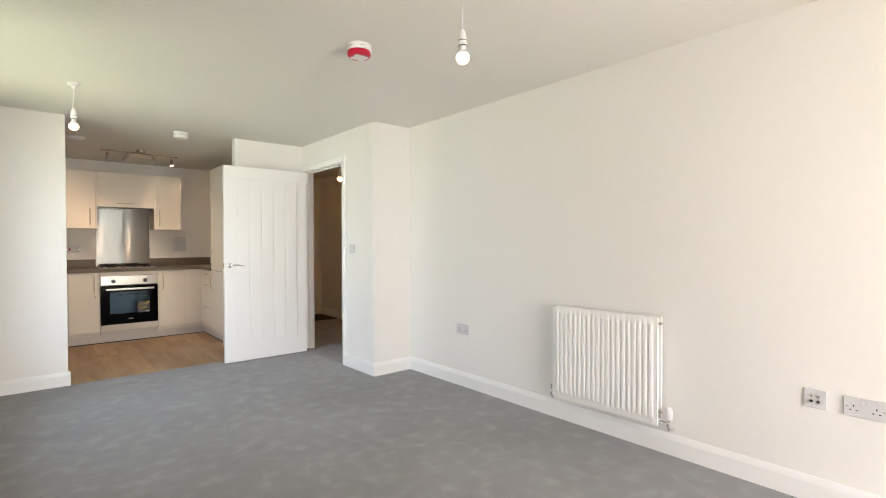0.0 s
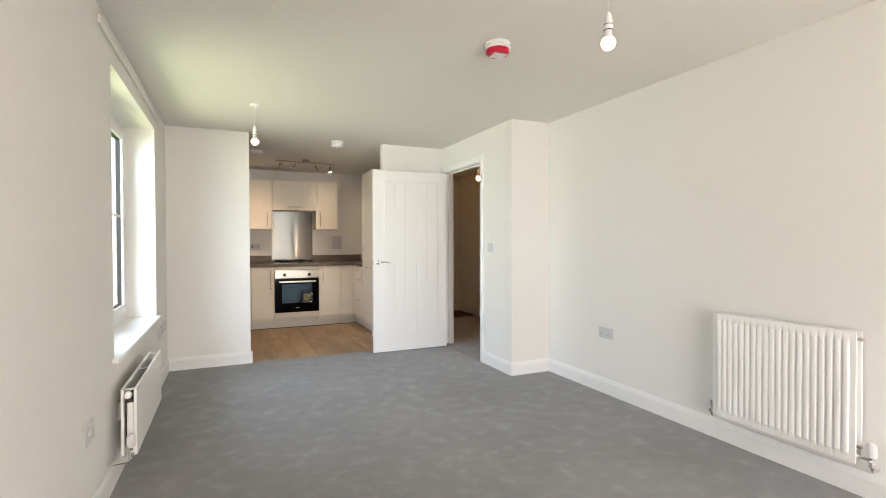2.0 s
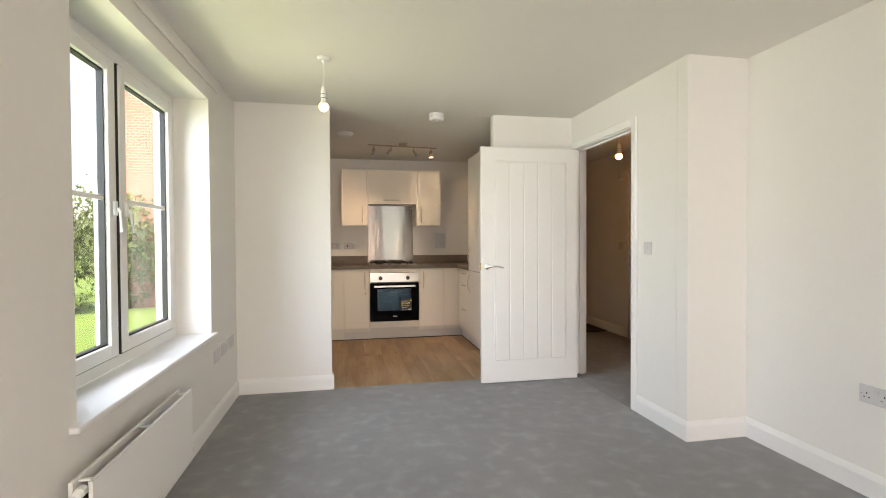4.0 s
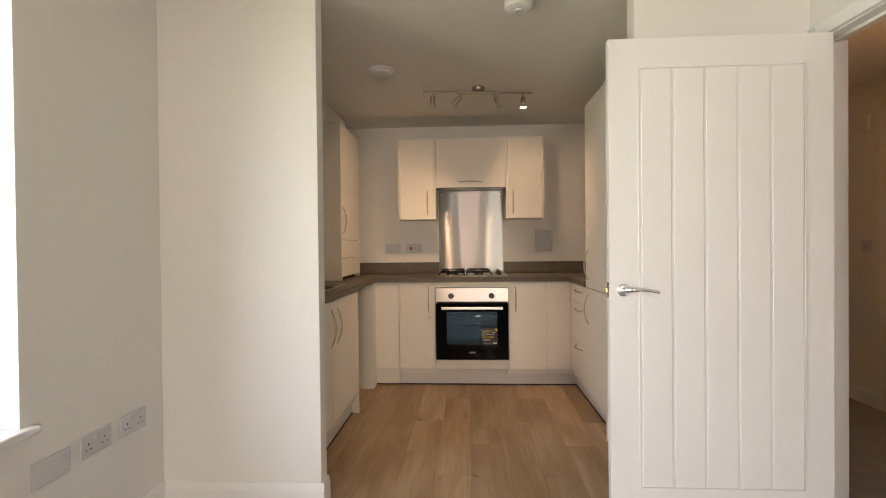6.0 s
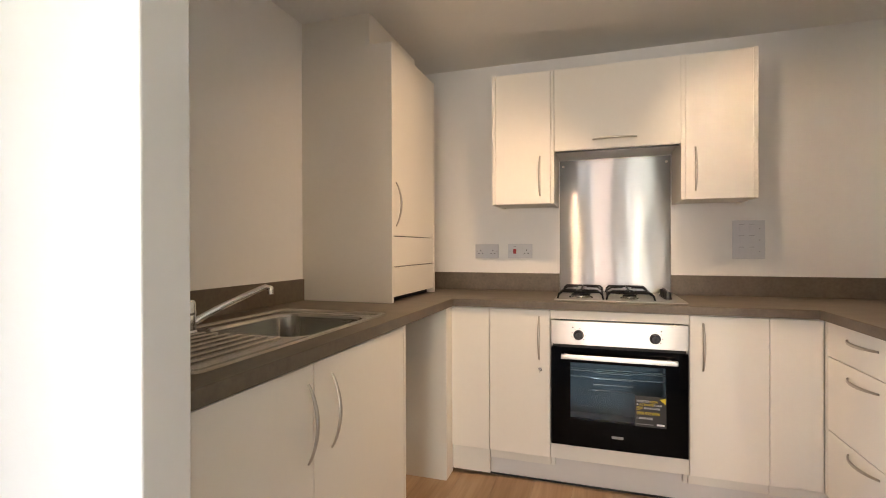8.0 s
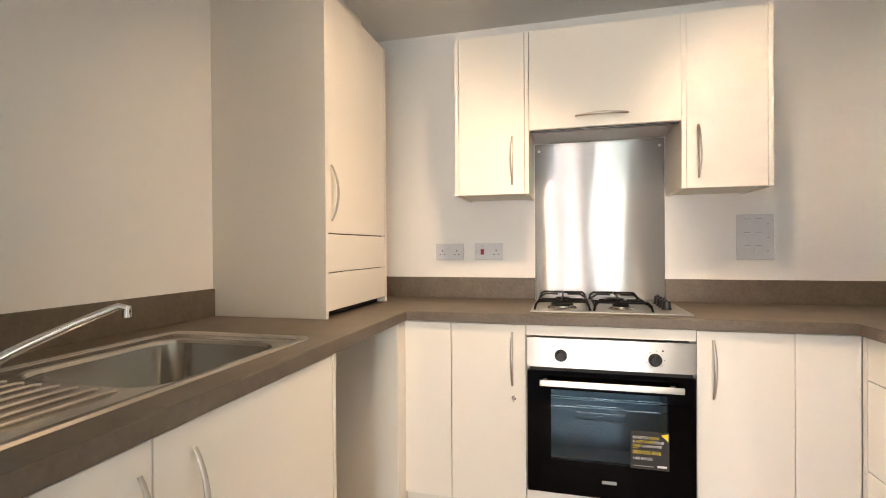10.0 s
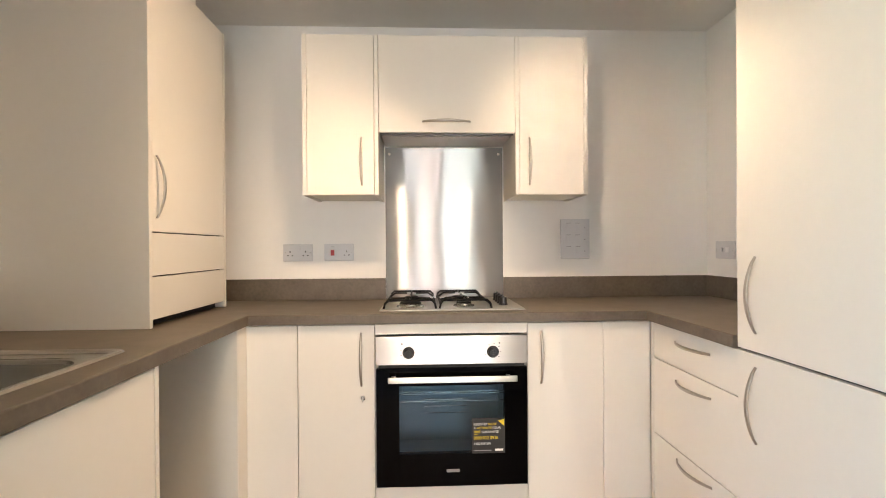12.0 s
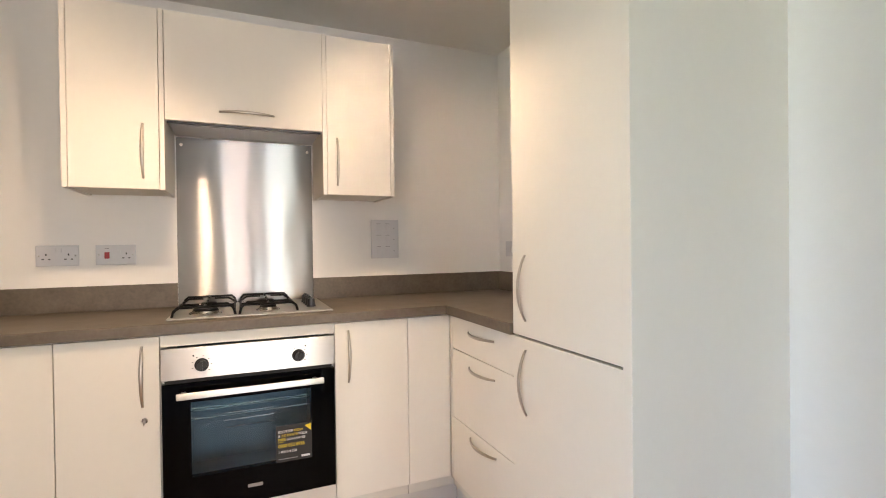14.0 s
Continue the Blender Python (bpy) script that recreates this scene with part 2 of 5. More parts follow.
STEEL_SHEET = steel_sheet_material()
STEEL = surf("brushed_steel", (0.60, 0.59, 0.58), 0.36, 1.0, 0.02, 3, 40, aniso=(0, 0, 1), rvar=0.0)
STEEL_SINK = surf("satin_sink_steel", (0.40, 0.378, 0.34), 0.26, 1.0, 0.02, 4, 40, rvar=0.008)
HOB_STEEL = surf("brushed_hob_steel", (0.42, 0.40, 0.37), 0.42, 1.0, 0.01, 4, 20, rvar=0.004)
BLACK_GLASS = surf("black_oven_glass", (0.0012, 0.0012, 0.0016), 0.05, var=0.05, rvar=0.01, spec=0.09)
# pane tint and cavity colour paint in the bluish daylight reflected by the window
OVEN_WINDOW = pane_material("oven_window_glass", (0.74, 0.84, 0.90), 0.02)
OVEN_INSIDE = surf("daylight_tinted_oven_enamel", (0.19, 0.24, 0.27), 0.35, var=0.1)
BLACK = surf("black_cast_iron", (0.004, 0.004, 0.0045), 0.6, var=0.1, bump=0.1, grain=400, spec=0.15)
BLACK_PLASTIC = surf("black_plastic", (0.015, 0.015, 0.017), 0.3, var=0.05)
DARK = surf("dark_gap", (0.03, 0.028, 0.026), 0.7, var=0.05)
GASKET = surf("black_rubber_gasket", (0.02, 0.02, 0.022), 0.6, var=0.05)
RED = surf("red_plastic_cover", (0.55, 0.01, 0.04), 0.3, var=0.04)
RED_SWITCH = surf("red_rocker", (0.35, 0.01, 0.015), 0.35, var=0.03)
PRINT_BLACK = surf("black_printed_film", (0.015, 0.015, 0.016), 0.4, var=0.05)
PRINT_YELLOW = surf("yellow_print", (0.85, 0.62, 0.03), 0.5, var=0.03)
PRINT_WHITE = surf("white_print", (0.8, 0.8, 0.8), 0.5, var=0.03)
PRINT_GREY = surf("grey_print", (0.30, 0.30, 0.31), 0.5, var=0.03)
MAT_FIBRE = surf("dark_coir_mat", (0.045, 0.032, 0.026), 0.95, var=0.25, bump=0.6, grain=500)
CARPET, OAK = carpet_material(), oak_material()
SCREED = surf("dark_underlay", (0.10, 0.07, 0.05), 0.9, var=0.1)
PANE = pane_material("clear_window_glass")
BULB_GLOW = glow("warm_lit_bulb", (1.0, 0.60, 0.28), BULB)
SPOT_GLOW = glow("warm_lit_spot_lens", (1.0, 0.66, 0.34), SPOT)
SPOT_WALL_GLOW = glow("warm_lit_wall_spot_lens", (1.0, 0.66, 0.34), SPOT_WALL)
HALL_GLOW = glow("warm_lit_hall_bulb", (1.0, 0.47, 0.11), HALL_BULB)
LAWN = surf("lawn_grass", (0.10, 0.17, 0.035), 0.9, var=0.35, coarse=1.2, fine=60, bump=0.8, grain=200, spec=0.2)
LEAF = surf("green_leaves", (0.075, 0.115, 0.03), 0.6, var=0.4, coarse=2, fine=30, spec=0.3)
BARK = surf("grey_brown_bark", (0.09, 0.07, 0.05), 0.9, var=0.3, bump=0.6, grain=60)
BRICK = brick_material()
ROOF_TILE = surf("brown_roof_tiles", (0.10, 0.07, 0.06), 0.85, var=0.25, coarse=3, fine=20, bump=0.5, grain=30)
FAR_GLASS = surf("dark_window_glass", (0.03, 0.04, 0.05), 0.08, var=0.05)
PAVING = surf("grey_paving", (0.33, 0.31, 0.28), 0.85, var=0.2, bump=0.3, grain=80)


# ---------------- building helpers ----------------
PLACED = {}


def add_box(bm, x0, x1, y0, y1, z0, z1, bev=0.0, seg=2):
    """Adds a box between the given planes, with its edges rounded by bev."""
    x0, x1, y0, y1, z0, z1 = min(x0, x1), max(x0, x1), min(y0, y1), max(y0, y1), min(z0, z1), max(z0, z1)
    made = bmesh.ops.create_cube(bm, size=1.0, matrix=Matrix.LocRotScale(((x0 + x1) / 2, (y0 + y1) / 2, (z0 + z1) / 2), None, (x1 - x0, y1 - y0, z1 - z0)))
    if bev:
        edges = {e for v in made["verts"] for e in v.link_edges}
        bmesh.ops.bevel(bm, geom=list(edges), offset=min(bev, 0.45 * min(x1 - x0, y1 - y0, z1 - z0)), segments=seg, affect="EDGES", profile=0.5)
    return bm


def box(*a, **k):
    return add_box(bmesh.new(), *a, **k)


def add_lathe(bm, profile, n=24, m=Matrix()):
    """Turns (radius, z) pairs round z."""
    rings = []
    for r, z in profile:
        if r < 1e-6:
            rings.append([bm.verts.new(m @ Vector((0, 0, z)))])
        else:
            rings.append([bm.verts.new(m @ Vector((r * math.cos(2 * math.pi * i / n), r * math.sin(2 * math.pi * i / n), z))) for i in range(n)])
    for a, b in zip(rings, rings[1:]):
        for i in range(n):
            j = (i + 1) % n
            q = [a[i % len(a)], a[j % len(a)], b[j % len(b)], b[i % len(b)]]
            q = list(dict.fromkeys(q))
            if len(q) > 2:
                bm.faces.new(q)
    return bm


def lathe(profile, n=24, m=Matrix()):
    return add_lathe(bmesh.new(), profile, n, m)


def add_tube(bm, pts, radius, n=10, flat=1.0, side=Vector((0, 0, 1))):
    """A tube along points; radius may be one number or one a point; flat squeezes it along the second axis."""
    pts = [Vector(p) for p in pts]
    rad = radius if isinstance(radius, (list, tuple)) else [radius] * len(pts)
    rings = []
    for i, p in enumerate(pts):
        t = (pts[min(i + 1, len(pts) - 1)] - pts[max(i - 1, 0)]).normalized()
        u = side - t * side.dot(t)
        if u.length < 1e-3:
            u = Vector((1, 0, 0)) - t * t.x
        u.normalize()
        w = t.cross(u)
        rings.append([bm.verts.new(p + rad[i] * (math.cos(2 * math.pi * k / n) * u + flat * math.sin(2 * math.pi * k / n) * w)) for k in range(n)])
    for a, b in zip(rings, rings[1:]):
        for k in range(n):
            bm.faces.new((a[k], a[(k + 1) % n], b[(k + 1) % n], b[k]))
    bm.faces.new(rings[0][::-1]), bm.faces.new(rings[-1])
    return bm


def tube(*a, **k):
    return add_tube(bmesh.new(), *a, **k)


def prism(outline, y0, y1):
    """An outline of (x, z) pairs carried from y0 to y1."""
    bm = bmesh.new()
    a, b = [bm.verts.new((x, y0, z)) for x, z in outline], [bm.verts.new((x, y1, z)) for x, z in outline]
    bm.faces.new(a), bm.faces.new(b[::-1])
    for i in range(len(outline)):
        j = (i + 1) % len(outline)
        bm.faces.new((a[j], a[i], b[i], b[j]))
    return bm


def mesh_of(name, bm, material):
    bmesh.ops.recalc_face_normals(bm, faces=bm.faces)
    me = bpy.data.meshes.new(name)
    areas = {f: f.calc_area() for f in bm.faces}
    for f in bm.faces:
        f.smooth = True
    for e in bm.edges:
        if len(e.link_faces) == 2:
            a, b = (areas[f] for f in e.link_faces)
            turn = e.calc_face_angle(0)
            e.smooth = not (turn > 0.66 or (turn > 0.05 and max(a, b) > 7 * min(a, b)))
    bm.to_mesh(me)
    bm.free()
    me.materials.append(material)
    return me


def part(name, bm, material, parent=None, label=""):
    """Links a bmesh, or a mesh, as one object under a thing or a part."""
    me = bm if isinstance(bm, bpy.types.Mesh) else mesh_of(name, bm, material)
    ob = new(name, me)
    if parent is not None:
        ob.parent = parent
        if parent.name in PLACED:
            ob.matrix_parent_inverse = PLACED[parent.name]
    return tagged(ob, label)


def thing(name, label, category, at=None, m=None, group="", kind=""):
    """An Empty that carries a thing. With at, its parts are given in the room's metres; with m, in the thing's own."""
    ob = new(name)
    ob.empty_display_size = 0.1
    ob.matrix_basis = m if m is not None else Matrix.Translation(at)
    if m is None:
        PLACED[ob.name] = Matrix.Translation(at).inverted()
    return tagged(ob, label, category, group, kind)


def structure(name, bm, material, label, category):
    return tagged(part(name, bm, material), label, category, kind="structure")


def letters(name, text, size, material, parent, m, align="LEFT"):
    """Words in the built-in font, as a thin mesh in the x-z plane of m."""
    cu = bpy.data.curves.new(name, "FONT")
    cu.body, cu.size, cu.align_x, cu.extrude = text, size, align, 0.0001
    tmp = bpy.data.objects.new(name, cu)
    scene.collection.objects.link(tmp)
    me = bpy.data.meshes.new_from_object(tmp.evaluated_get(bpy.context.evaluated_depsgraph_get()))
    bpy.data.objects.remove(tmp)
    me.transform(m @ pose(0, 0, 0, 90, 0, 0))
    me.materials.clear()
    me.materials.append(material)
    return part(name, me, material, parent)


def bow_bm(length=0.21, rise=0.030, m=Matrix()):
    """A bow handle along x, its back on y = 0, bulging to -y."""
    pts, rad = [], []
    for i in range(17):
        s = i / 16
        pts.append(m @ Vector(((s - 0.5) * length, -rise * math.sin(math.pi * s) ** 0.8 - 0.002, 0)))
        rad.append(0.0042 + 0.0022 * math.sin(math.pi * s))
    return tube(pts, rad, n=10, flat=0.75, side=(m.to_3x3() @ Vector((0, 0, 1))))


def handle(parent, x, y, z, turn=0, upright=True, length=0.21):
    """A bow handle whose middle is at that place, on a front that faces -y turned by turn about z."""
    m = pose(x, y, z, 0, 0, turn) @ (pose(0, 0, 0, 0, 90, 0) if upright else Matrix())
    return part("handle", bow_bm(length, 0.028, m), NICKEL, parent, "brushed nickel bow handle")

# ---------------- structure ----------------
WX, EX, CEIL = -0.627, 2.63, 2.30      # window wall, long wall, ceiling
PY, PX, PB = 4.515, 0.10, 4.60                    # pier beside the kitchen opening
DX, RY = 2.224, 3.042                    # hall door's wall and its return
KN, KE, KW = 6.90, 2.145, -0.708        # kitchen walls
SY = -2.5                              # garden end
WIN = (2.285, 3.83, 0.612, 2.115)
FD = (0.20, 2.10, 2.08)
DOOR = (3.61, 4.503, 2.0)

west = box(-0.95, WX, SY - 0.3, WIN[0], -0.1, CEIL)
add_box(west, -0.95, WX, WIN[1], PB, -0.1, CEIL)
add_box(west, -0.95, WX, WIN[0], WIN[1], -0.1, WIN[2] - 0.02)
add_box(west, -0.95, WX, WIN[0], WIN[1], WIN[3], CEIL)
structure("wall_west", west, WALL, "warm white painted plaster wall with a deep window recess", "wall")
structure("wall_pier", box(WX, PX, PY, PB, -0.1, CEIL, bev=0.003), WALL, "white painted pier beside the kitchen opening", "wall")
structure("wall_west_kitchen", box(-0.95, KW, PB, KN + 0.3, -0.1, CEIL), WALL, "white painted kitchen wall behind the sink", "wall")
structure("wall_north", box(KW, 3.7, KN, KN + 0.3, -0.1, CEIL), WALL, "warm white painted wall behind the hob", "wall")
structure("wall_east", box(EX, EX + 0.1, SY - 0.3, RY, -0.1, CEIL), WALL, "long plain warm white living room wall", "wall")
structure("wall_return", box(DX, EX + 0.1, RY, RY + 0.1, -0.1, CEIL, bev=0.003), WALL, "short white return wall at the room's corner", "wall")
dw = box(DX, DX + 0.1, RY + 0.1, DOOR[0] - 0.03, -0.1, CEIL)
add_box(dw, DX, DX + 0.1, DOOR[1] + 0.03, KN, -0.1, CEIL)
add_box(dw, DX, DX + 0.1, DOOR[0] - 0.03, DOOR[1] + 0.03, DOOR[2] + 0.03, CEIL)
structure("wall_hall_door", dw, WALL, "white painted wall with the hall doorway", "wall")
structure("wall_stub", box(1.489, DX, 4.558, 4.65, -0.1, CEIL, bev=0.003), WALL, "short white wall between hall door and kitchen", "wall")
structure("wall_east_kitchen", box(KE, DX, 4.65, KN, -0.1, CEIL), WALL, "white painted kitchen side wall", "wall")
sw = box(-0.95, FD[0], SY - 0.3, SY, -0.1, CEIL)
add_box(sw, FD[1], EX, SY - 0.3, SY, -0.1, CEIL)
add_box(sw, FD[0], FD[1], SY - 0.3, SY, FD[2], CEIL)
structure("wall_south", sw, WALL, "white painted end wall with garden doors", "wall")
structure("wall_hall_east", box(3.60, 3.70, RY + 0.1, 7.0, -0.1, CEIL), WALL, "white painted hall wall", "wall")
structure("wall_hall_south", box(EX + 0.1, 3.70, RY, RY + 0.1, -0.1, CEIL), WALL, "white painted hall end wall", "wall")
structure("ceiling", box(-0.95, 3.7, SY - 0.3, KN + 0.3, CEIL, CEIL + 0.2), CEILING, "flat white painted ceiling", "ceiling")
# over the kitchen the ceiling falls slightly towards the back wall
KFALL = 0.027
fall = prism([(PB + 0.06, CEIL + 0.01), (PB + 0.06, CEIL - 0.0002), (KN, CEIL - KFALL), (KN, CEIL + 0.01)], KW, KE)
fall.transform(Matrix(((0, 1, 0, 0), (1, 0, 0, 0), (0, 0, 1, 0), (0, 0, 0, 1))))
structure("ceiling_kitchen", fall, CEILING, "flat white painted kitchen ceiling", "ceiling")
structure("floor_living", box(WX, EX, SY, PY + 0.012, -0.1, 0), CARPET, "mid grey cut pile carpet with brushed patches", "floor")
structure("floor_hall", box(DX + 0.052, 3.6, RY + 0.1, KN, -0.1, -0.001), CARPET, "mid grey carpet in the dim hall", "floor")
floor_k = structure("floor_kitchen", box(KW, DX, PY + 0.012, KN, -0.1, -0.006), SCREED, "oak-effect plank floor in the kitchen", "floor")
structure("trim_threshold", box(DX - 0.008, DX + 0.052, DOOR[0], DOOR[1], 0.0005, 0.006, bev=0.003), CARPET, "flat carpet joint strip in the doorway", "trim")


def skirting(x0, y0, x1, y1, face):
    """A skirting board from point to point; face is the way into the room. Its top edge is eased."""
    run = Vector((x1 - x0, y1 - y0, 0))
    prof = [(0, 0), (0.0155, 0), (0.0155, 0.088), (0.0135, 0.094), (0.012, 0.102), (0.0075, 0.112), (0.005, 0.118), (0, 0.118)]
    bm = prism(prof, 0, run.length)
    f, d = Vector((*face, 0)), run.normalized()
    bm.transform(Matrix(((f.x, d.x, 0, x0), (f.y, d.y, 0, y0), (0, 0, 1, 0.0005), (0, 0, 0, 1))))
    return structure("baseboard", bm, GLOSS, "white satin skirting board", "skirting board")


T = 0.0155
skirting(WX, SY, WX, PY, (1, 0))
skirting(WX + T, PY, PX + T, PY, (0, -1))
skirting(PX, PY, PX, PB, (1, 0))
skirting(EX, SY, EX, RY, (-1, 0))
skirting(DX - T, RY, EX - T, RY, (0, -1))
skirting(DX, RY, DX, DOOR[0] - 0.066, (-1, 0))
skirting(1.489, 4.558, DX, 4.558, (0, -1))
skirting(FD[1], SY, EX - T, SY, (0, 1))
skirting(WX + T, SY, FD[0], SY, (0, 1))
skirting(3.60, RY + 0.1, 3.60, 4.905, (-1, 0))
skirting(3.60, 5.885, 3.60, KN, (-1, 0))
skirting(DX + 0.1, DOOR[1] + 0.07, DX + 0.1, KN, (1, 0))
skirting(DX + 0.1 + T, KN, 3.60 - T, KN, (0, -1))

# door lining and architrave
lin = box(DX - 0.002, DX + 0.102, DOOR[0] - 0.03, DOOR[0], 0, DOOR[2] + 0.03)
add_box(lin, DX - 0.002, DX + 0.102, DOOR[1], DOOR[1] + 0.03, 0, DOOR[2] + 0.03)
add_box(lin, DX - 0.002, DX + 0.102, DOOR[0], DOOR[1], DOOR[2], DOOR[2] + 0.03)
add_box(lin, DX + 0.045, DX + 0.06, DOOR[0], DOOR[0] + 0.012, 0, DOOR[2])
add_box(lin, DX + 0.045, DX + 0.06, DOOR[1] - 0.012, DOOR[1], 0, DOOR[2])
add_box(lin, DX + 0.045, DX + 0.06, DOOR[0], DOOR[1], DOOR[2] - 0.012, DOOR[2])
structure("trim_door_lining", lin, GLOSS, "white satin door lining with stop", "door frame")


def architrave(name, x, face, y0, y1, top, leg=0.065):
    w, bm = 0.065, bmesh.new()
    for a, b, c, d in ((y0 - w, y0 - 0.006, 0.0, top + w), (y1 + 0.006, y1 + leg, 0.0, top + w), (y0 - 0.006, y1 + 0.006, top + 0.006, top + w)):
        add_box(bm, x, x + face * 0.018, a, b, c, d, bev=0.005, seg=3)
    return structure(name, bm, GLOSS, "white satin architrave round the doorway", "architrave")


architrave("trim_architrave", DX - 0.0005, -1, DOOR[0], DOOR[1], DOOR[2], leg=0.052)
architrave("trim_architrave_hall", DX + 0.1005, 1, DOOR[0], DOOR[1], DOOR[2])
architrave("trim_architrave_front", 3.5995, -1, 4.97, 5.82, 2.0)


def leaf_door(name, m, label, width=0.845, height=1.985, hinges=True, latch=True):
    """A cottage-style leaf along x from the hinge at 0, faces at y = 0 and y = -0.035, five boards in a sunk field on both faces."""
    d = tagged(thing(name, label, "door", m=m, kind="structure"))
    w, h, ym = width, height, -0.0175
    bm = box(0, w, -0.035, 0, 0.008, h, bev=0.002)
    leaf = part("door_leaf", bm, GLOSS, d, "white painted leaf with stiles and rails")
    x0, x1, z0, z1 = 0.113, w - 0.121, 0.196, h - 0.122
    n = 5
    bw = (x1 - x0) / n
    for side, s in ((-0.035, -1), (0.0, 1)):
        mould = bmesh.new()
        for a, b, c, e in ((x0 - 0.009, x0 - 0.001, z0 - 0.009, z1 + 0.009), (x1 + 0.001, x1 + 0.009, z0 - 0.009, z1 + 0.009),
                           (x0 - 0.001, x1 + 0.001, z1 + 0.001, z1 + 0.009), (x0 - 0.001, x1 + 0.001, z0 - 0.009, z0 - 0.001)):
            add_box(mould, a, b, side - s * 0.001, side + s * 0.0035, c, e, bev=0.0016)
        part("moulding", mould, GLOSS, leaf)
        for i in range(n):
            b = box(x0 + i * bw + 0.0042, x0 + (i + 1) * bw - 0.0042, side - s * 0.001, side + s * 0.0058, z0 + 0.001, z1 - 0.001, bev=0.0048, seg=3)
            part("board", b, GLOSS, leaf)
    for side, s in ((-0.035, -1), (0.0, 1)):
        hx, hz = w - 0.055, 0.985
        rose = lathe([(0, 0), (0.026, 0), (0.026, 0.006), (0.022, 0.010), (0.012, 0.011), (0.010, 0.022), (0, 0.022)], 24,
                     Matrix.Translation((hx, side, hz)) @ pose(0, 0, 0, 90 if s < 0 else -90, 0, 0))
        hnd = part("door_handle", rose, CHROME, d, "polished chrome lever handle on a round rose")
        pts, rad = [], []
        for i in range(15):
            u = i / 14
            pts.append((hx - 0.125 * u, side + s * (0.045 - 0.02 * (1 - min(1, u * 5)) - 0.006 * u), hz + 0.007 * math.sin(math.pi * u * 1.15) - 0.004 * u))
            rad.append(0.0105 - 0.0055 * u)
        part("lever", tube(pts, rad, 12, flat=0.7), CHROME, hnd)
    if latch:
        lt = part("latch_plate", box(w - 0.0005, w + 0.0015, -0.029, -0.006, 0.955, 1.015, bev=0.0006), STEEL_SINK, d, "dull steel latch plate on the door's edge")
        part("latch_bolt", box(w + 0.001, w + 0.011, -0.023, -0.012, 0.976, 0.994, bev=0.002), BRASS, lt, "brass latch bolt")
    if hinges:
        for z in (0.22, 1.0, 1.76):
            part("hinge", lathe([(0, -0.05), (0.0055, -0.05), (0.0055, 0.05), (0, 0.05)], 12, Matrix.Translation((-0.004, -0.040, z))), STEEL, d, "steel butt hinge")
    return d


# the open leaf swings into the room, standing across the short wall; the other is the closed front door
leaf_door("door_1", pose(2.188, 4.378, 0.0, 0, 0, 180), "white cottage-style internal door, standing open by the kitchen", width=0.862)
leaf_door("door_2", pose(3.592, 4.98, 0.0, 0, 0, 90), "closed white cottage-style door across the hall", width=0.83, hinges=False, latch=False)
part("thumb_turn", lathe([(0, 0), (0.024, 0), (0.024, 0.006), (0.012, 0.010), (0.010, 0.024), (0, 0.024)], 20, Matrix.Translation((0.775, 0.0, 0.905)) @ pose(0, 0, 0, -90, 0, 0)), NICKEL, bpy.data.objects["door_2"], "dull metal thumb turn")


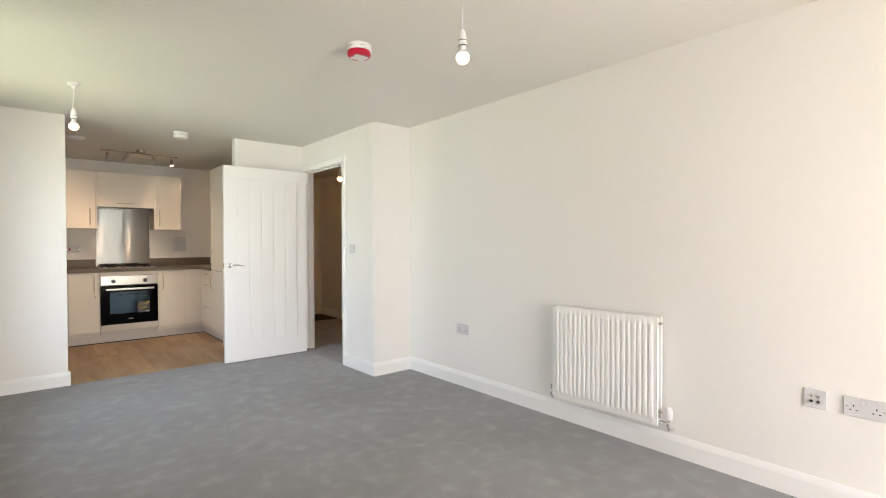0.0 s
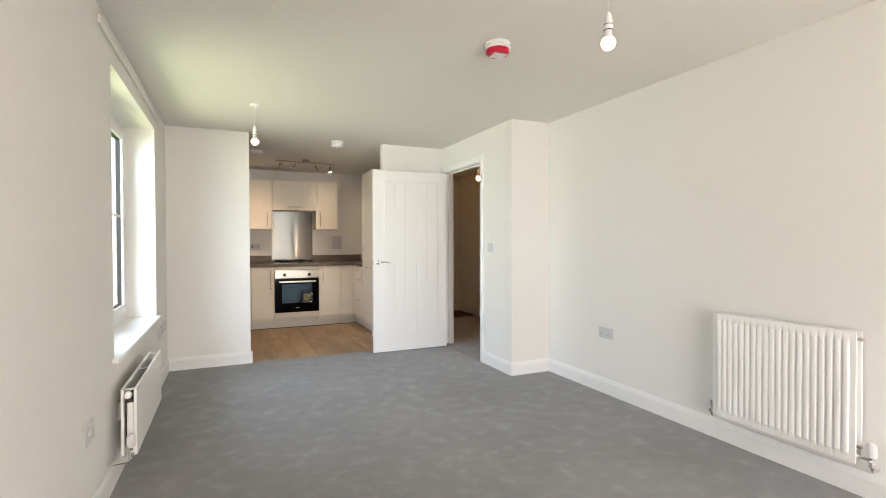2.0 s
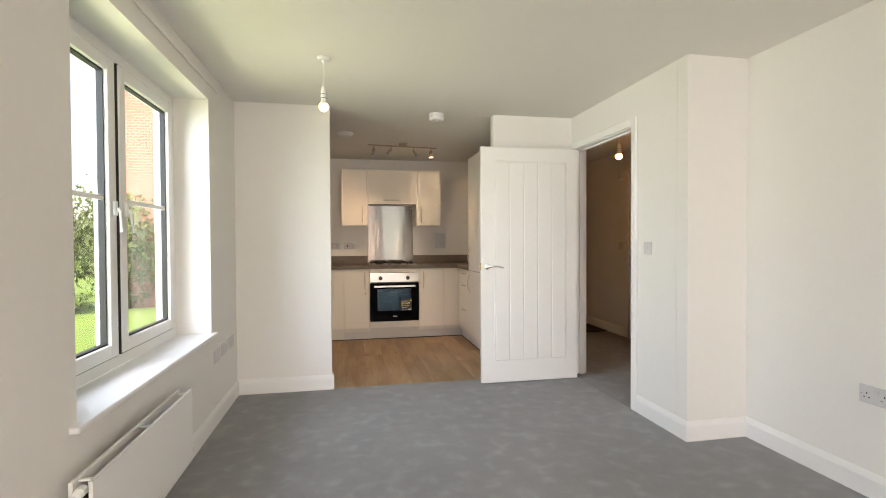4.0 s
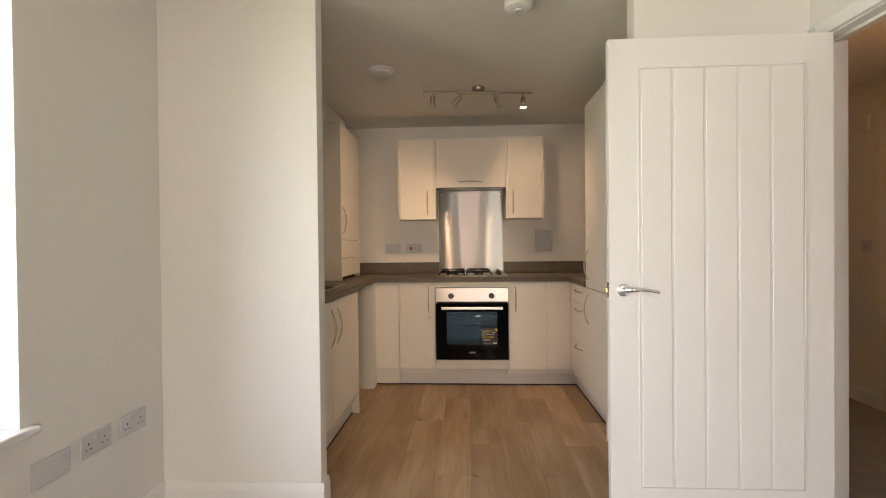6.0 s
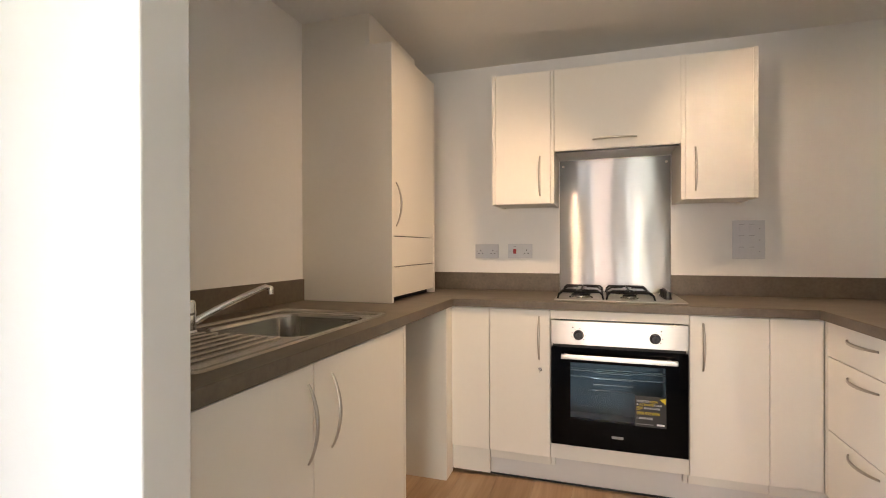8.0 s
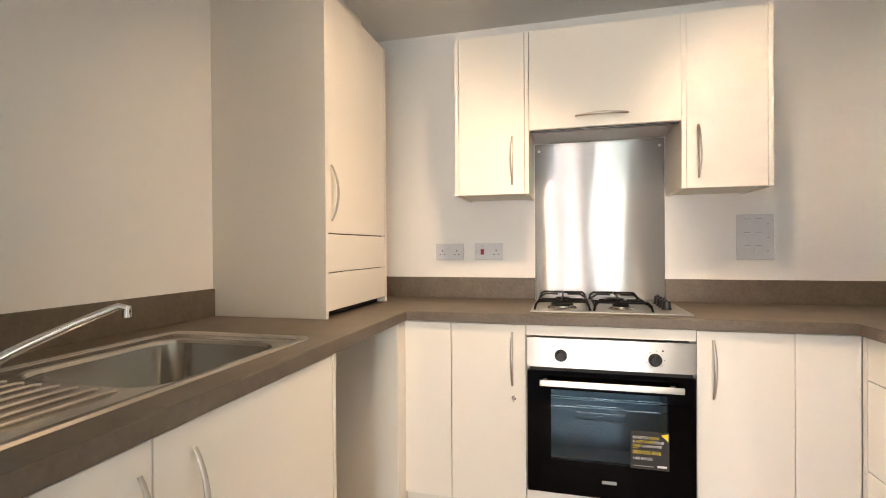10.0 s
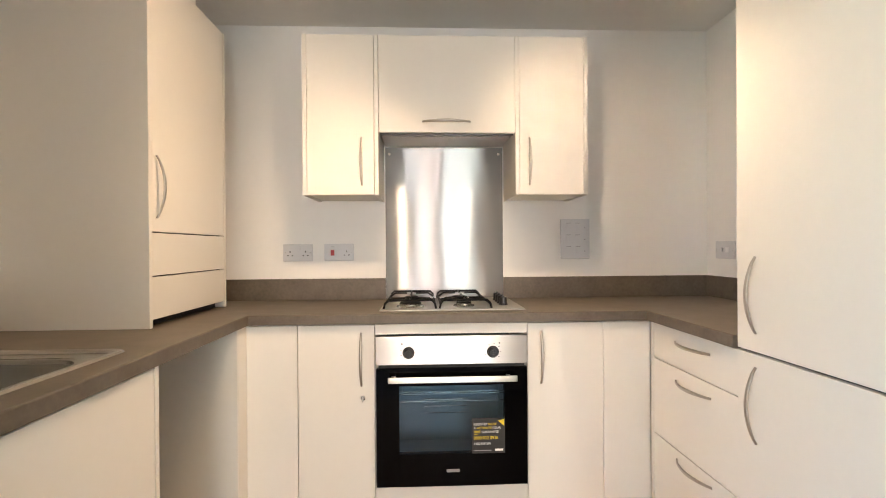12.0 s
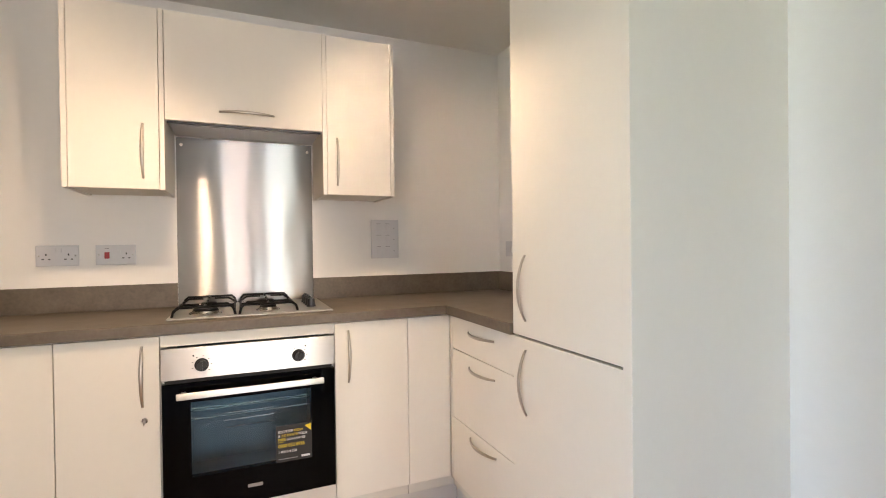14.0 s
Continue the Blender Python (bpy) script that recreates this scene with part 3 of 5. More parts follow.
def window_unit(name, m, width, height, label, lights, bar=0.53, door=False):
    """A upvc unit in the x-z plane, inside face at y = 0, going out to +y 0.07. lights: opening sashes side by side."""
    w = thing(name, label, "patio door" if door else "window", m=m, kind="structure")
    f, bm = 0.055, bmesh.new()
    for a, b, c, d in ((0, f, 0, height), (width - f, width, 0, height), (f, width - f, 0, f), (f, width - f, height - f, height)):
        add_box(bm, a, b, 0, 0.07, c, d, bev=0.004)
    step = (width - 2 * f) / lights
    for i in range(1, lights):
        add_box(bm, f + i * step - 0.02, f + i * step + 0.02, 0.005, 0.07, f, height - f, bev=0.003)
    part("window_frame", bm, UPVC, w, "white upvc outer frame with mullion")
    for i in range(lights):
        a, b = f + i * step + (0.021 if i else 0.001), f + (i + 1) * step - (0.021 if i < lights - 1 else 0.001)
        c, d, s = f + 0.001, height - f - 0.001, 0.062
        gap = bmesh.new()
        for e, g, h, k in ((a, a + 0.004, c, d), (b - 0.004, b, c, d), (a + 0.004, b - 0.004, c, c + 0.004), (a + 0.004, b - 0.004, d - 0.004, d)):
            add_box(gap, e, g, -0.004, 0.02, h, k)
        sash_bm = bmesh.new()
        a, b, c, d = a + 0.004, b - 0.004, c + 0.004, d - 0.004
        for e, g, h, k in ((a, a + s, c, d), (b - s, b, c, d), (a + s, b - s, c, c + s), (a + s, b - s, d - s, d)):
            add_box(sash_bm, e, g, -0.012, 0.055, h, k, bev=0.005)
        sash = part("sash", sash_bm, UPVC, w, "white upvc opening sash")
        part("gasket", gap, GASKET, sash, "black rubber seal")
        bead = bmesh.new()
        a, b, c, d = a + s, b - s, c + s, d - s
        for e, g, h, k in ((a, a + 0.007, c, d), (b - 0.007, b, c, d), (a + 0.007, b - 0.007, c, c + 0.007), (a + 0.007, b - 0.007, d - 0.007, d)):
            add_box(bead, e, g, 0.006, 0.034, h, k)
        part("glazing_seal", bead, GASKET, sash, "black glazing seal")
        pane = part("pane", box(a, b, 0.018, 0.026, c, d), PANE, sash, "clear double glazing")
        pane.visible_shadow = False
        if bar:
            zb = height * bar
            part("glazing_bar", box(a + 0.006, b - 0.006, 0.008, 0.017, zb - 0.011, zb + 0.011, bev=0.003), UPVC, sash, "white horizontal glazing bar")
        hx = b + s / 2 if i < lights - 1 else a - s / 2
        lv = part("window_handle", box(hx - 0.014, hx + 0.014, -0.030, -0.012, height * 0.5 - 0.035, height * 0.5 + 0.035, bev=0.006), PLASTIC, sash, "white espagnolette handle")
        part("grip", tube([(hx, -0.036, height * 0.5), (hx, -0.046, height * 0.5 - 0.02), (hx, -0.046, height * 0.5 - 0.11)], [0.009, 0.009, 0.007], 10), CHROME if door else PLASTIC, lv)
    return w


WD, WH = WIN[1] - WIN[0], WIN[3] - WIN[2]
window_unit("window_1", pose(-0.835, WIN[0], WIN[2], 0, 0, 90), WD, WH, "white upvc casement window with two sashes and glazing bars", 2)
structure("window_sill", box(-0.835, -0.597, WIN[0] - 0.045, WIN[1] + 0.045, WIN[2] - 0.020, WIN[2] + 0.003, bev=0.006, seg=3), GLOSS, "glossy white window board", "window sill")
window_unit("door_3", pose(FD[1], SY - 0.12, 0.0, 0, 0, 180), FD[1] - FD[0], FD[2], "white upvc glazed garden doors, closed", 2, bar=0, door=True)
structure("trim_wall_batten", box(WX, WX + 0.016, 2.02, 4.02, 2.208, 2.250, bev=0.007, seg=3), WALL, "slim white-painted batten above the window", "batten")


# ---------------- living room things ----------------
def radiator(name, m, length, height, depth, label, gap, plain=False):
    """A pressed steel radiator of two panels along x, hung on a wall at y = 0, front at -depth, the back panel gap off the wall."""
    r = thing(name, label, "radiator", m=m)
    front = -depth
    pitch = 0.0335
    n = round((length - 0.05) / pitch)
    lip = (length - n * pitch) / 2
    for k in range(2):
        y = front + k * (depth - gap)
        out = [(0.0, 0.0), (lip * 0.6, 0.0)]
        for i in range(n if not plain else 0):
            a = lip + i * pitch
            out += [(a + 0.0015, 0.0), (a + 0.0045, -0.0055), (a + 0.009, -0.0075), (a + 0.0245, -0.0075), (a + 0.029, -0.0055), (a + 0.032, 0.0)]
        out += [(length - lip * 0.6, 0.0), (length, 0.0)]
        bm = bmesh.new()
        rows = [(0.0, 0.0), (0.028, 0.0), (0.045, 1.0), (height - 0.045, 1.0), (height - 0.028, 0.0), (height, 0.0)]
        grid = [[bm.verts.new((x, y + dy * f, z)) for x, dy in out] for z, f in rows]
        back = [[bm.verts.new((x, y + 0.012, z)) for x, dy in out] for z in (0.0, height)]
        for a, b in zip(grid, grid[1:]):
            for i in range(len(out) - 1):
                bm.faces.new((a[i], a[i + 1], b[i + 1], b[i]))
        for g, b in ((grid[0], back[0]), (grid[-1], back[1])):
            for i in range(len(out) - 1):
                bm.faces.new((g[i], g[i + 1], b[i + 1], b[i]))
        for i in (0, -1):
            bm.faces.new([row[i] for row in grid] + [back[1][i], back[0][i]])
        bm.faces.new([v for v in back[0]] + [v for v in back[1][::-1]])
        part("panel", bm, ENAMEL, r, "white flat steel panel" if plain else "white ribbed steel panel")
    # the plates' dark colour paints in the shade inside the radiator
    fins = bmesh.new()
    for i in range(int(length / 0.03)):
        add_box(fins, 0.02 + i * 0.03, 0.022 + i * 0.03, front + 0.014, front + depth - gap - 0.003, 0.04, height - 0.055)
    tagged(part("convector", fins, DARK, r, "convector plates darkened for the shade between the panels"), kind="stuff")
    for x in (0.012, length - 0.034):
        part("end_tube", box(x, x + 0.022, front + 0.014, front + 0.044, 0.05, height - 0.07, bev=0.004), ENAMEL, r)
    for x in (0.03, length * 0.5, length - 0.05):
        part("top_strap", box(x, x + 0.018, front + 0.012, front + depth - gap, height - 0.012, height - 0.006, bev=0.002), ENAMEL, r)
    part("corner_boss", lathe([(0, 0), (0.016, 0), (0.016, 0.024), (0.011, 0.03), (0, 0.03)], 16, pose(0.016, front + 0.035, height - 0.03, 0, -90, 0)), ENAMEL, r)
    for x in (0.22, length - 0.22):
        part("wall_bracket", box(x - 0.012, x + 0.012, front + depth - (gap - 0.009), -0.001, 0.5 * height - 0.05, height - 0.12), ENAMEL, r)
    return r


def radiator_valves(r, length, depth, trv_x, lock_x):
    """The thermostatic valve at one end and the lockshield at the other, with their tails to the floor."""
    y = -depth + 0.022
    for x, big in ((trv_x, True), (lock_x, False)):
        s = 1 if x > length / 2 else -1
        edge = length if s > 0 else 0
        v = part("valve", tube([(edge - s * 0.004, y, 0.034), (x, y, 0.034)], 0.0095, 12), CHROME, r, "chrome radiator valve" if not big else "chrome thermostatic valve body")
        part("tail", tube([(x, y, 0.045), (x, y, -0.008), (x, y + 0.010, -0.020), (x, -0.001, -0.022)], 0.0078, 12), CHROME, v)
        part("nut", lathe([(0, -0.022), (0.014, -0.022), (0.014, 0.0), (0.011, 0.008), (0, 0.008)], 6, Matrix.Translation((x, y, 0.024))), CHROME, v)
        if big:
            part("thermostat_head", lathe([(0, 0.05), (0.017, 0.05), (0.019, 0.058), (0.0185, 0.095), (0.016, 0.108), (0.010, 0.113), (0, 0.114)], 20, Matrix.Translation((x, y, 0.0))), PLASTIC, v, "white thermostatic head")
        else:
            part("cap", lathe([(0, 0.042), (0.009, 0.042), (0.0085, 0.075), (0, 0.077)], 14, Matrix.Translation((x, y, 0.0))), CHROME, v)


ra = radiator("radiator", pose(EX, 1.327, 0.168, 0, 0, -90), 0.714, 0.610, 0.078, "white ribbed panel radiator on the long plain wall", 0.030)
for px, pz in ((0.712, 0.575), (0.712, 0.075)):
    part("end_plug", tube([(px - 0.006, -0.044, pz), (px + 0.014, -0.044, pz)], 0.008, 10), NICKEL, ra, "dull metal end plug")
radiator_valves(ra, 0.714, 0.078, 0.714 + 0.055, -0.022)
rb = radiator("radiator", pose(WX, 2.125, 0.165, 0, 0, 90), 0.915, 0.325, 0.120, "low white flat-fronted double-panel radiator under the window", 0.066, plain=True)
radiator_valves(rb, 0.915, 0.120, -0.022, 0.915 + 0.03)


def wall_plate(name, x, y, z, turn, w, h, label, category, style, group=""):
    """An electrical plate centred on x, y, z; style says what sits on it."""
    p = thing(name, label, category, m=pose(x, y, z, 0, 0, turn), group=group)
    body = part("faceplate", box(-w / 2, w / 2, -0.0085, 0.0, -h / 2, h / 2, bev=0.0028, seg=3), PLATE, p)
    f = -0.0085

    def pins(cx, cz):
        for dx, dz, a, b in ((0, 0.011, 0.0024, 0.0042), (-0.011, -0.008, 0.0038, 0.0021), (0.011, -0.008, 0.0038, 0.0021)):
            part("pin_hole", box(cx + dx - a, cx + dx + a, f - 0.0006, f + 0.001, cz + dz - b, cz + dz + b), BLACK_PLASTIC, body)

    def rocker(cx, cz, a=0.0055, b=0.010, material=PLATE):
        part("rocker", box(cx - a, cx + a, f - 0.0035, f + 0.001, cz - b, cz + b, bev=0.0012), material, p)

    if style == "double":
        pins(-0.038, -0.006), pins(0.038, -0.006), rocker(-0.009, 0.022), rocker(0.009, 0.022)
    elif style == "cooker":
        rocker(-0.032, -0.002, 0.009, 0.014, RED_SWITCH), rocker(0.012, 0.012, 0.005, 0.008), pins(0.038, -0.006)
        part("marking", box(-0.040, -0.024, f - 0.0004, f + 0.001, 0.026, 0.029), PRINT_GREY, body)
    elif style == "outlet":
        part("outlet_ring", lathe([(0, 0), (0.0135, 0), (0.0130, 0.004), (0.0095, 0.0048), (0.0085, 0.001), (0, 0.001)], 20, pose(-0.018, f, 0.004, 90, 0, 0)), PLASTIC, p, "raised round outlet")
    elif style == "switch":
        rocker(0, 0, 0.008, 0.012)
    elif style == "spur":
        rocker(-0.02, 0, 0.006, 0.011)
        part("fuse_carrier", box(0.008, 0.034, f - 0.002, f + 0.001, -0.012, 0.012, bev=0.001), PLASTIC, p)
    elif style == "data":
        for dx, dz in ((-0.013, 0.012), (0.013, 0.012), (-0.013, -0.012), (0.013, -0.012)):
            part("port", lathe([(0, 0.0), (0.0062, 0.0), (0.0062, 0.005), (0.0042, 0.006), (0, 0.006)], 14, pose(dx, f, dz, 90, 0, 0)), NICKEL if dz > 0 else BLACK_PLASTIC, p)
    elif style == "grid":
        for c in range(2):
            for k in range(3):
                cx, cz = -0.034 + c * 0.048, 0.060 - k * 0.060
                rocker(cx, cz, 0.0105, 0.0150)
                part("marking", box(cx - 0.012, cx + 0.012, f - 0.0004, f + 0.001, cz + 0.019, cz + 0.0215), PRINT_GREY, body)
        for k in range(3):
            part("indicator", box(0.046, 0.052, f - 0.001, f + 0.001, 0.055 - k * 0.060, 0.059 - k * 0.060), PRINT_GREY, body)
    for dx in ((-w / 2 + 0.012, w / 2 - 0.012) if w > 0.1 else ()):
        if style != "grid":
            part("screw", lathe([(0, 0), (0.0032, 0), (0.0026, 0.0012), (0, 0.0012)], 10, pose(dx, f, 0, 90, 0, 0)), CHROME, p)
    return p


SO = "white double socket on the wall"
wall_plate("double_socket", EX, 2.300, 0.479, -90, 0.146, 0.086, SO, "socket", "double", "wall sockets")
wall_plate("double_socket", EX, -0.260, 0.478, -90, 0.146, 0.086, SO, "socket", "double", "wall sockets")
wall_plate("aerial_socket", EX, -0.086, 0.480, -90, 0.086, 0.086, "white four-way aerial and data plate", "socket", "data")
wall_plate("blank_plate", WX, 1.780, 0.416, 90, 0.146, 0.086, "white double plate with one round outlet, low on the wall", "wall plate", "outlet")
wall_plate("blank_plate", WX, 3.935, 0.447, 90, 0.146, 0.086, "white blank plate beside double sockets", "wall plate", "blank")
wall_plate("double_socket", WX, 4.123, 0.458, 90, 0.146, 0.086, SO, "socket", "double", "wall sockets")
wall_plate("double_socket", WX, 4.320, 0.458, 90, 0.146, 0.086, SO, "socket", "double", "wall sockets")
wall_plate("light_switch", DX, 3.425, 1.149, -90, 0.086, 0.086, "white single light switch beside the doorway", "light switch", "switch")
wall_plate("light_switch", 3.60, 6.010, 1.130, -90, 0.086, 0.086, "white light switch beside the hall's closed door", "light switch", "switch")


def pendant(x, y, label, drop=0.175, lit=BULB_GLOW):
    """A bare bulb on a short flex from a ceiling rose."""
    p = thing("pendant_light", label, "ceiling light", at=(x, y, CEIL), group="bare bulb pendants")
    t = Matrix.Translation((x, y, CEIL))
    part("ceiling_rose", lathe([(0, 0), (0.037, 0), (0.037, -0.006), (0.031, -0.018), (0.012, -0.022), (0.007, -0.034), (0, -0.034)], 28, t), PLASTIC, p)
    pts = [t @ Vector((0.004 * math.sin(i * 0.5), 0.003 * math.sin(i * 0.4), -0.03 - (drop - 0.03) * i / 10)) for i in range(11)]
    part("flex", tube(pts, 0.0024, 8), PLASTIC, p, "white flex")
    b = Matrix.Translation((x, y, CEIL - drop))
    h = part("lampholder", lathe([(0, 0.004), (0.006, 0.004), (0.011, -0.004), (0.0165, -0.026), (0.0165, -0.044), (0.0185, -0.046), (0.0185, -0.064), (0.0165, -0.066), (0.0165, -0.074), (0, -0.074)], 24, b), PLASTIC, p, "white lampholder with skirt ring")
    for z in (-0.045, -0.067):
        part("ring", lathe([(0.0160, z + 0.0016), (0.0189, z + 0.0014), (0.0189, z - 0.0014), (0.0160, z - 0.0016)], 24, b), DARK, h, "dark joint ring")
    part("bulb_neck", lathe([(0.0125, -0.068), (0.0128, -0.078), (0.0165, -0.090), (0.0245, -0.1015)], 24, b), PLASTIC, p, "white plastic bulb neck")
    prof = [(0.0285 * math.sin(a), -0.1175 + 0.0290 * math.cos(a)) for a in [1.02 + i * (math.pi - 1.02) / 13 for i in range(14)]]
    part("bulb", lathe(prof, 24, b), lit, p, "lit warm white bulb")
    return p


pendant(0.108, 3.480, "lit bare bulb pendant near the kitchen opening")
pendant(1.328, 0.888, "lit bare bulb pendant in the middle of the living room")
pendant(2.80, 4.74, "lit bare bulb pendant in the hall", lit=HALL_GLOW)


def ceiling_disc(name, x, y, prof, label, category, material=PLASTIC, z=CEIL):
    d = thing(name, label, category, at=(x, y, z))
    part("base", lathe(prof, 32, Matrix.Translation((x, y, z))), material, d)
    return d


AX, AY = 1.284, 1.690
sa = ceiling_disc("smoke_alarm", AX, AY, [(0, 0), (0.070, 0), (0.073, -0.012), (0.072, -0.026), (0.066, -0.034), (0, -0.034)], "white smoke alarm still in its red dust cover", "smoke alarm")
t = Matrix.Translation((AX, AY, CEIL))
cv = part("dust_cover", lathe([(0.0620, -0.0335), (0.0645, -0.038), (0.0635, -0.056), (0.057, -0.063), (0, -0.0645)], 36, t), RED, sa, "red plastic dust cover")
part("sticker", box(AX - 0.036, AX + 0.044, AY - 0.034, AY + 0.040, CEIL - 0.0660, CEIL - 0.0640, bev=0.0006), PRINT_WHITE, cv, "white paper sticker")
part("test_button", lathe([(0, -0.0635), (0.012, -0.0640), (0.011, -0.0675), (0, -0.0680)], 16, Matrix.Translation((AX - 0.046, AY + 0.004, CEIL))), RED, cv)
for a in (200, 255, 310):
    q = t @ pose(0.0715 * math.cos(radians(a)), 0.0715 * math.sin(radians(a)), -0.020, 0, 0, a)
    slot = box(-0.002, 0.0022, -0.014, 0.014, -0.0012, 0.0012)
    slot.transform(q)
    part("vent_slot", slot, PRINT_GREY, sa)
ka = ceiling_disc("heat_alarm", 1.0, 4.63, [(0, 0), (0.066, 0), (0.066, -0.017), (0.061, -0.021), (0.061, -0.028), (0.065, -0.033), (0.061, -0.056), (0.046, -0.065), (0, -0.065)], "white heat alarm on the ceiling", "smoke alarm")
part("sensor_cage", lathe([(0.020, -0.0645), (0.018, -0.071), (0, -0.072)], 20, Matrix.Translation((1.0, 4.63, CEIL))), PLASTIC_GREY, ka)
ve = ceiling_disc("extract_vent", 0.217, 5.46, [(0, 0), (0.078, 0), (0.080, -0.008), (0.072, -0.014), (0.064, -0.016), (0.064, -0.020), (0, -0.020)], "round white ceiling extract vent", "vent", PLASTIC, CEIL - 0.0095)
part("valve_disc", lathe([(0, -0.0195), (0.060, -0.0195), (0.062, -0.026), (0.050, -0.034), (0, -0.036)], 32, Matrix.Translation((0.217, 5.46, CEIL - 0.0095))), PLASTIC, ve)

# hall bits
bx = thing("door_chime", "small white box high on the hall wall", "door chime", m=pose(3.60, 6.01, 2.005, 0, 0, -90))
part("case", box(-0.04, 0.04, -0.03, 0, -0.055, 0.055, bev=0.006), PLASTIC, bx)
mt = tagged(part("doormat", box(2.95, 3.57, 6.28, 6.86, 0, 0.012, bev=0.004), MAT_FIBRE), "dark brown coir doormat on the hall carpet", "doormat")

# ---------------- kitchen ----------------
WT, WB = 0.903, 0.865                 # worktop top and underside
BF, SF, RF = 6.372, -0.018, 1.586       # fronts of the back run, the sink run and the drawer run
PLINTH = 0.148


def cabinet(name, label, at, body_boxes, fronts, category="cabinet", group="kitchen units"):
    """A unit: carcass boxes and fronts. Each front: bounds, then handle (place, turn, upright) or None."""
    c = thing(name, label, category, at=at, group=group)
    bm = bmesh.new()
    for b in body_boxes:
        add_box(bm, *b, bev=0.001, seg=1)
    part("body", bm, CARCASS, c)
    for kind, b, h in fronts:
        f = part(kind, box(*b, bev=0.0016), CREAM, c)
        if h:
            handle(f, *h)
    return c


# back run
cabinet("filler_panel", "cream corner filler panel beside the washing machine space", (0.08, 6.6, 0),
        [(-0.020, 0.176, BF + 0.02, BF + 0.04, 0.02, WB)], [("front", (-0.020, 0.1755, BF, BF + 0.018, PLINTH, WB - 0.006), None)])
c1 = cabinet("base_cabinet", "cream base cabinet with bow handle and key in its lock", (0.33, 6.6, 0),
             [(0.178, 0.478, BF + 0.026, KN - 0.005, 0.10, WB - 0.002)], [("door", (0.1785, 0.4765, BF, BF + 0.018, PLINTH, WB - 0.006), (0.425, BF, 0.724))])
lk = part("lock", lathe([(0, 0), (0.0095, 0), (0.0095, 0.004), (0.007, 0.006), (0, 0.006)], 18, pose(0.430, BF, 0.572, 90, 0, 0)), CHROME, c1, "chrome cam lock")
part("key", box(0.429, 0.4312, BF - 0.028, BF - 0.004, 0.561, 0.583, bev=0.0008), NICKEL, lk, "small key")
cabinet("base_cabinet", "cream base cabinet with a bow handle by the corner", (1.23, 6.6, 0),
        [(1.082, 1.392, BF + 0.026, KN - 0.005, 0.10, WB - 0.002)], [("door", (1.0845, 1.3905, BF, BF + 0.018, PLINTH, WB - 0.006), (1.139, BF, 0.722))])
cabinet("filler_panel", "cream corner filler panel beside the drawers", (1.48, 6.6, 0),
        [(1.393, 1.62, BF + 0.02, BF + 0.04, 0.10, WB)], [("front", (1.3925, 1.584, BF + 0.001, BF + 0.018, PLINTH, WB - 0.006), None)])
cabinet("end_panel", "cream panel closing the washing machine space", (-0.3, 6.3, 0),
        [(KW + 0.002, -0.024, 6.285, 6.303, 0.0, WB)], [("front", (-0.024, -0.0205, 6.285, BF + 0.018, 0.004, WB - 0.002), None)])
oh = cabinet("oven_housing", "cream oven housing with narrow rails", (0.78, 6.7, 0),
             [(0.480, 0.498, BF + 0.026, KN - 0.005, 0.10, WB - 0.002), (1.062, 1.080, BF + 0.026, KN - 0.005, 0.10, WB - 0.002), (0.498, 1.062, BF + 0.026, KN - 0.005, 0.19, 0.21)],
             [("top_rail", (0.4795, 1.0825, BF, BF + 0.018, 0.820, WB - 0.004), None), ("bottom_rail", (0.4795, 1.0825, BF, BF + 0.018, PLINTH, 0.2235), None)])

# drawers
dr = cabinet("drawer_unit", "cream three-drawer unit beside the fridge housing", (1.85, 6.1, 0),
             [(RF + 0.02, KE - 0.005, 5.828, 6.385, 0.10, WB - 0.002)],
             [("drawer_front", (RF, RF + 0.018, 5.830, 6.345, 0.7215, WB - 0.006), (RF, 6.075, 0.813, -90, False)),
              ("drawer_front", (RF, RF + 0.018, 5.830, 6.345, 0.4235, 0.7185), (RF, 6.072, 0.672, -90, False)),
              ("drawer_front", (RF, RF + 0.018, 5.830, 6.345, PLINTH, 0.4205), (RF, 6.068, 0.388, -90, False))])
part("corner_post", box(RF, RF + 0.018, 6.3475, BF - 0.0005, PLINTH, WB - 0.006, bev=0.001), CREAM, dr)

# tall fridge housing
TF = 1.576
fr = cabinet("fridge_housing", "tall cream housing for a fridge freezer, two doors", (1.85, 5.55, 0),
             [(TF + 0.02, KE - 0.002, 5.322, 5.824, 0.10, 2.128)],
             [("door", (TF, TF + 0.018, 5.3235, 5.8225, 0.870, 2.126), (TF, 5.745, 1.026, -90, True)),
              ("door", (TF, TF + 0.018, 5.3235, 5.8225, PLINTH, 0.863), (TF, 5.745, 0.724, -90, True))])
part("side_panel", box(TF - 0.006, KE - 0.001, 5.292, 5.3205, 0.0, 2.130, bev=0.0015), CREAM, fr, "cream end panel down to the floor")

# dark strip painted as the shade in the gap between the two doors
part("shadow_line", box(TF + 0.0185, TF + 0.0198, 5.3235, 5.8225, 0.858, 0.875), DARK, fr)

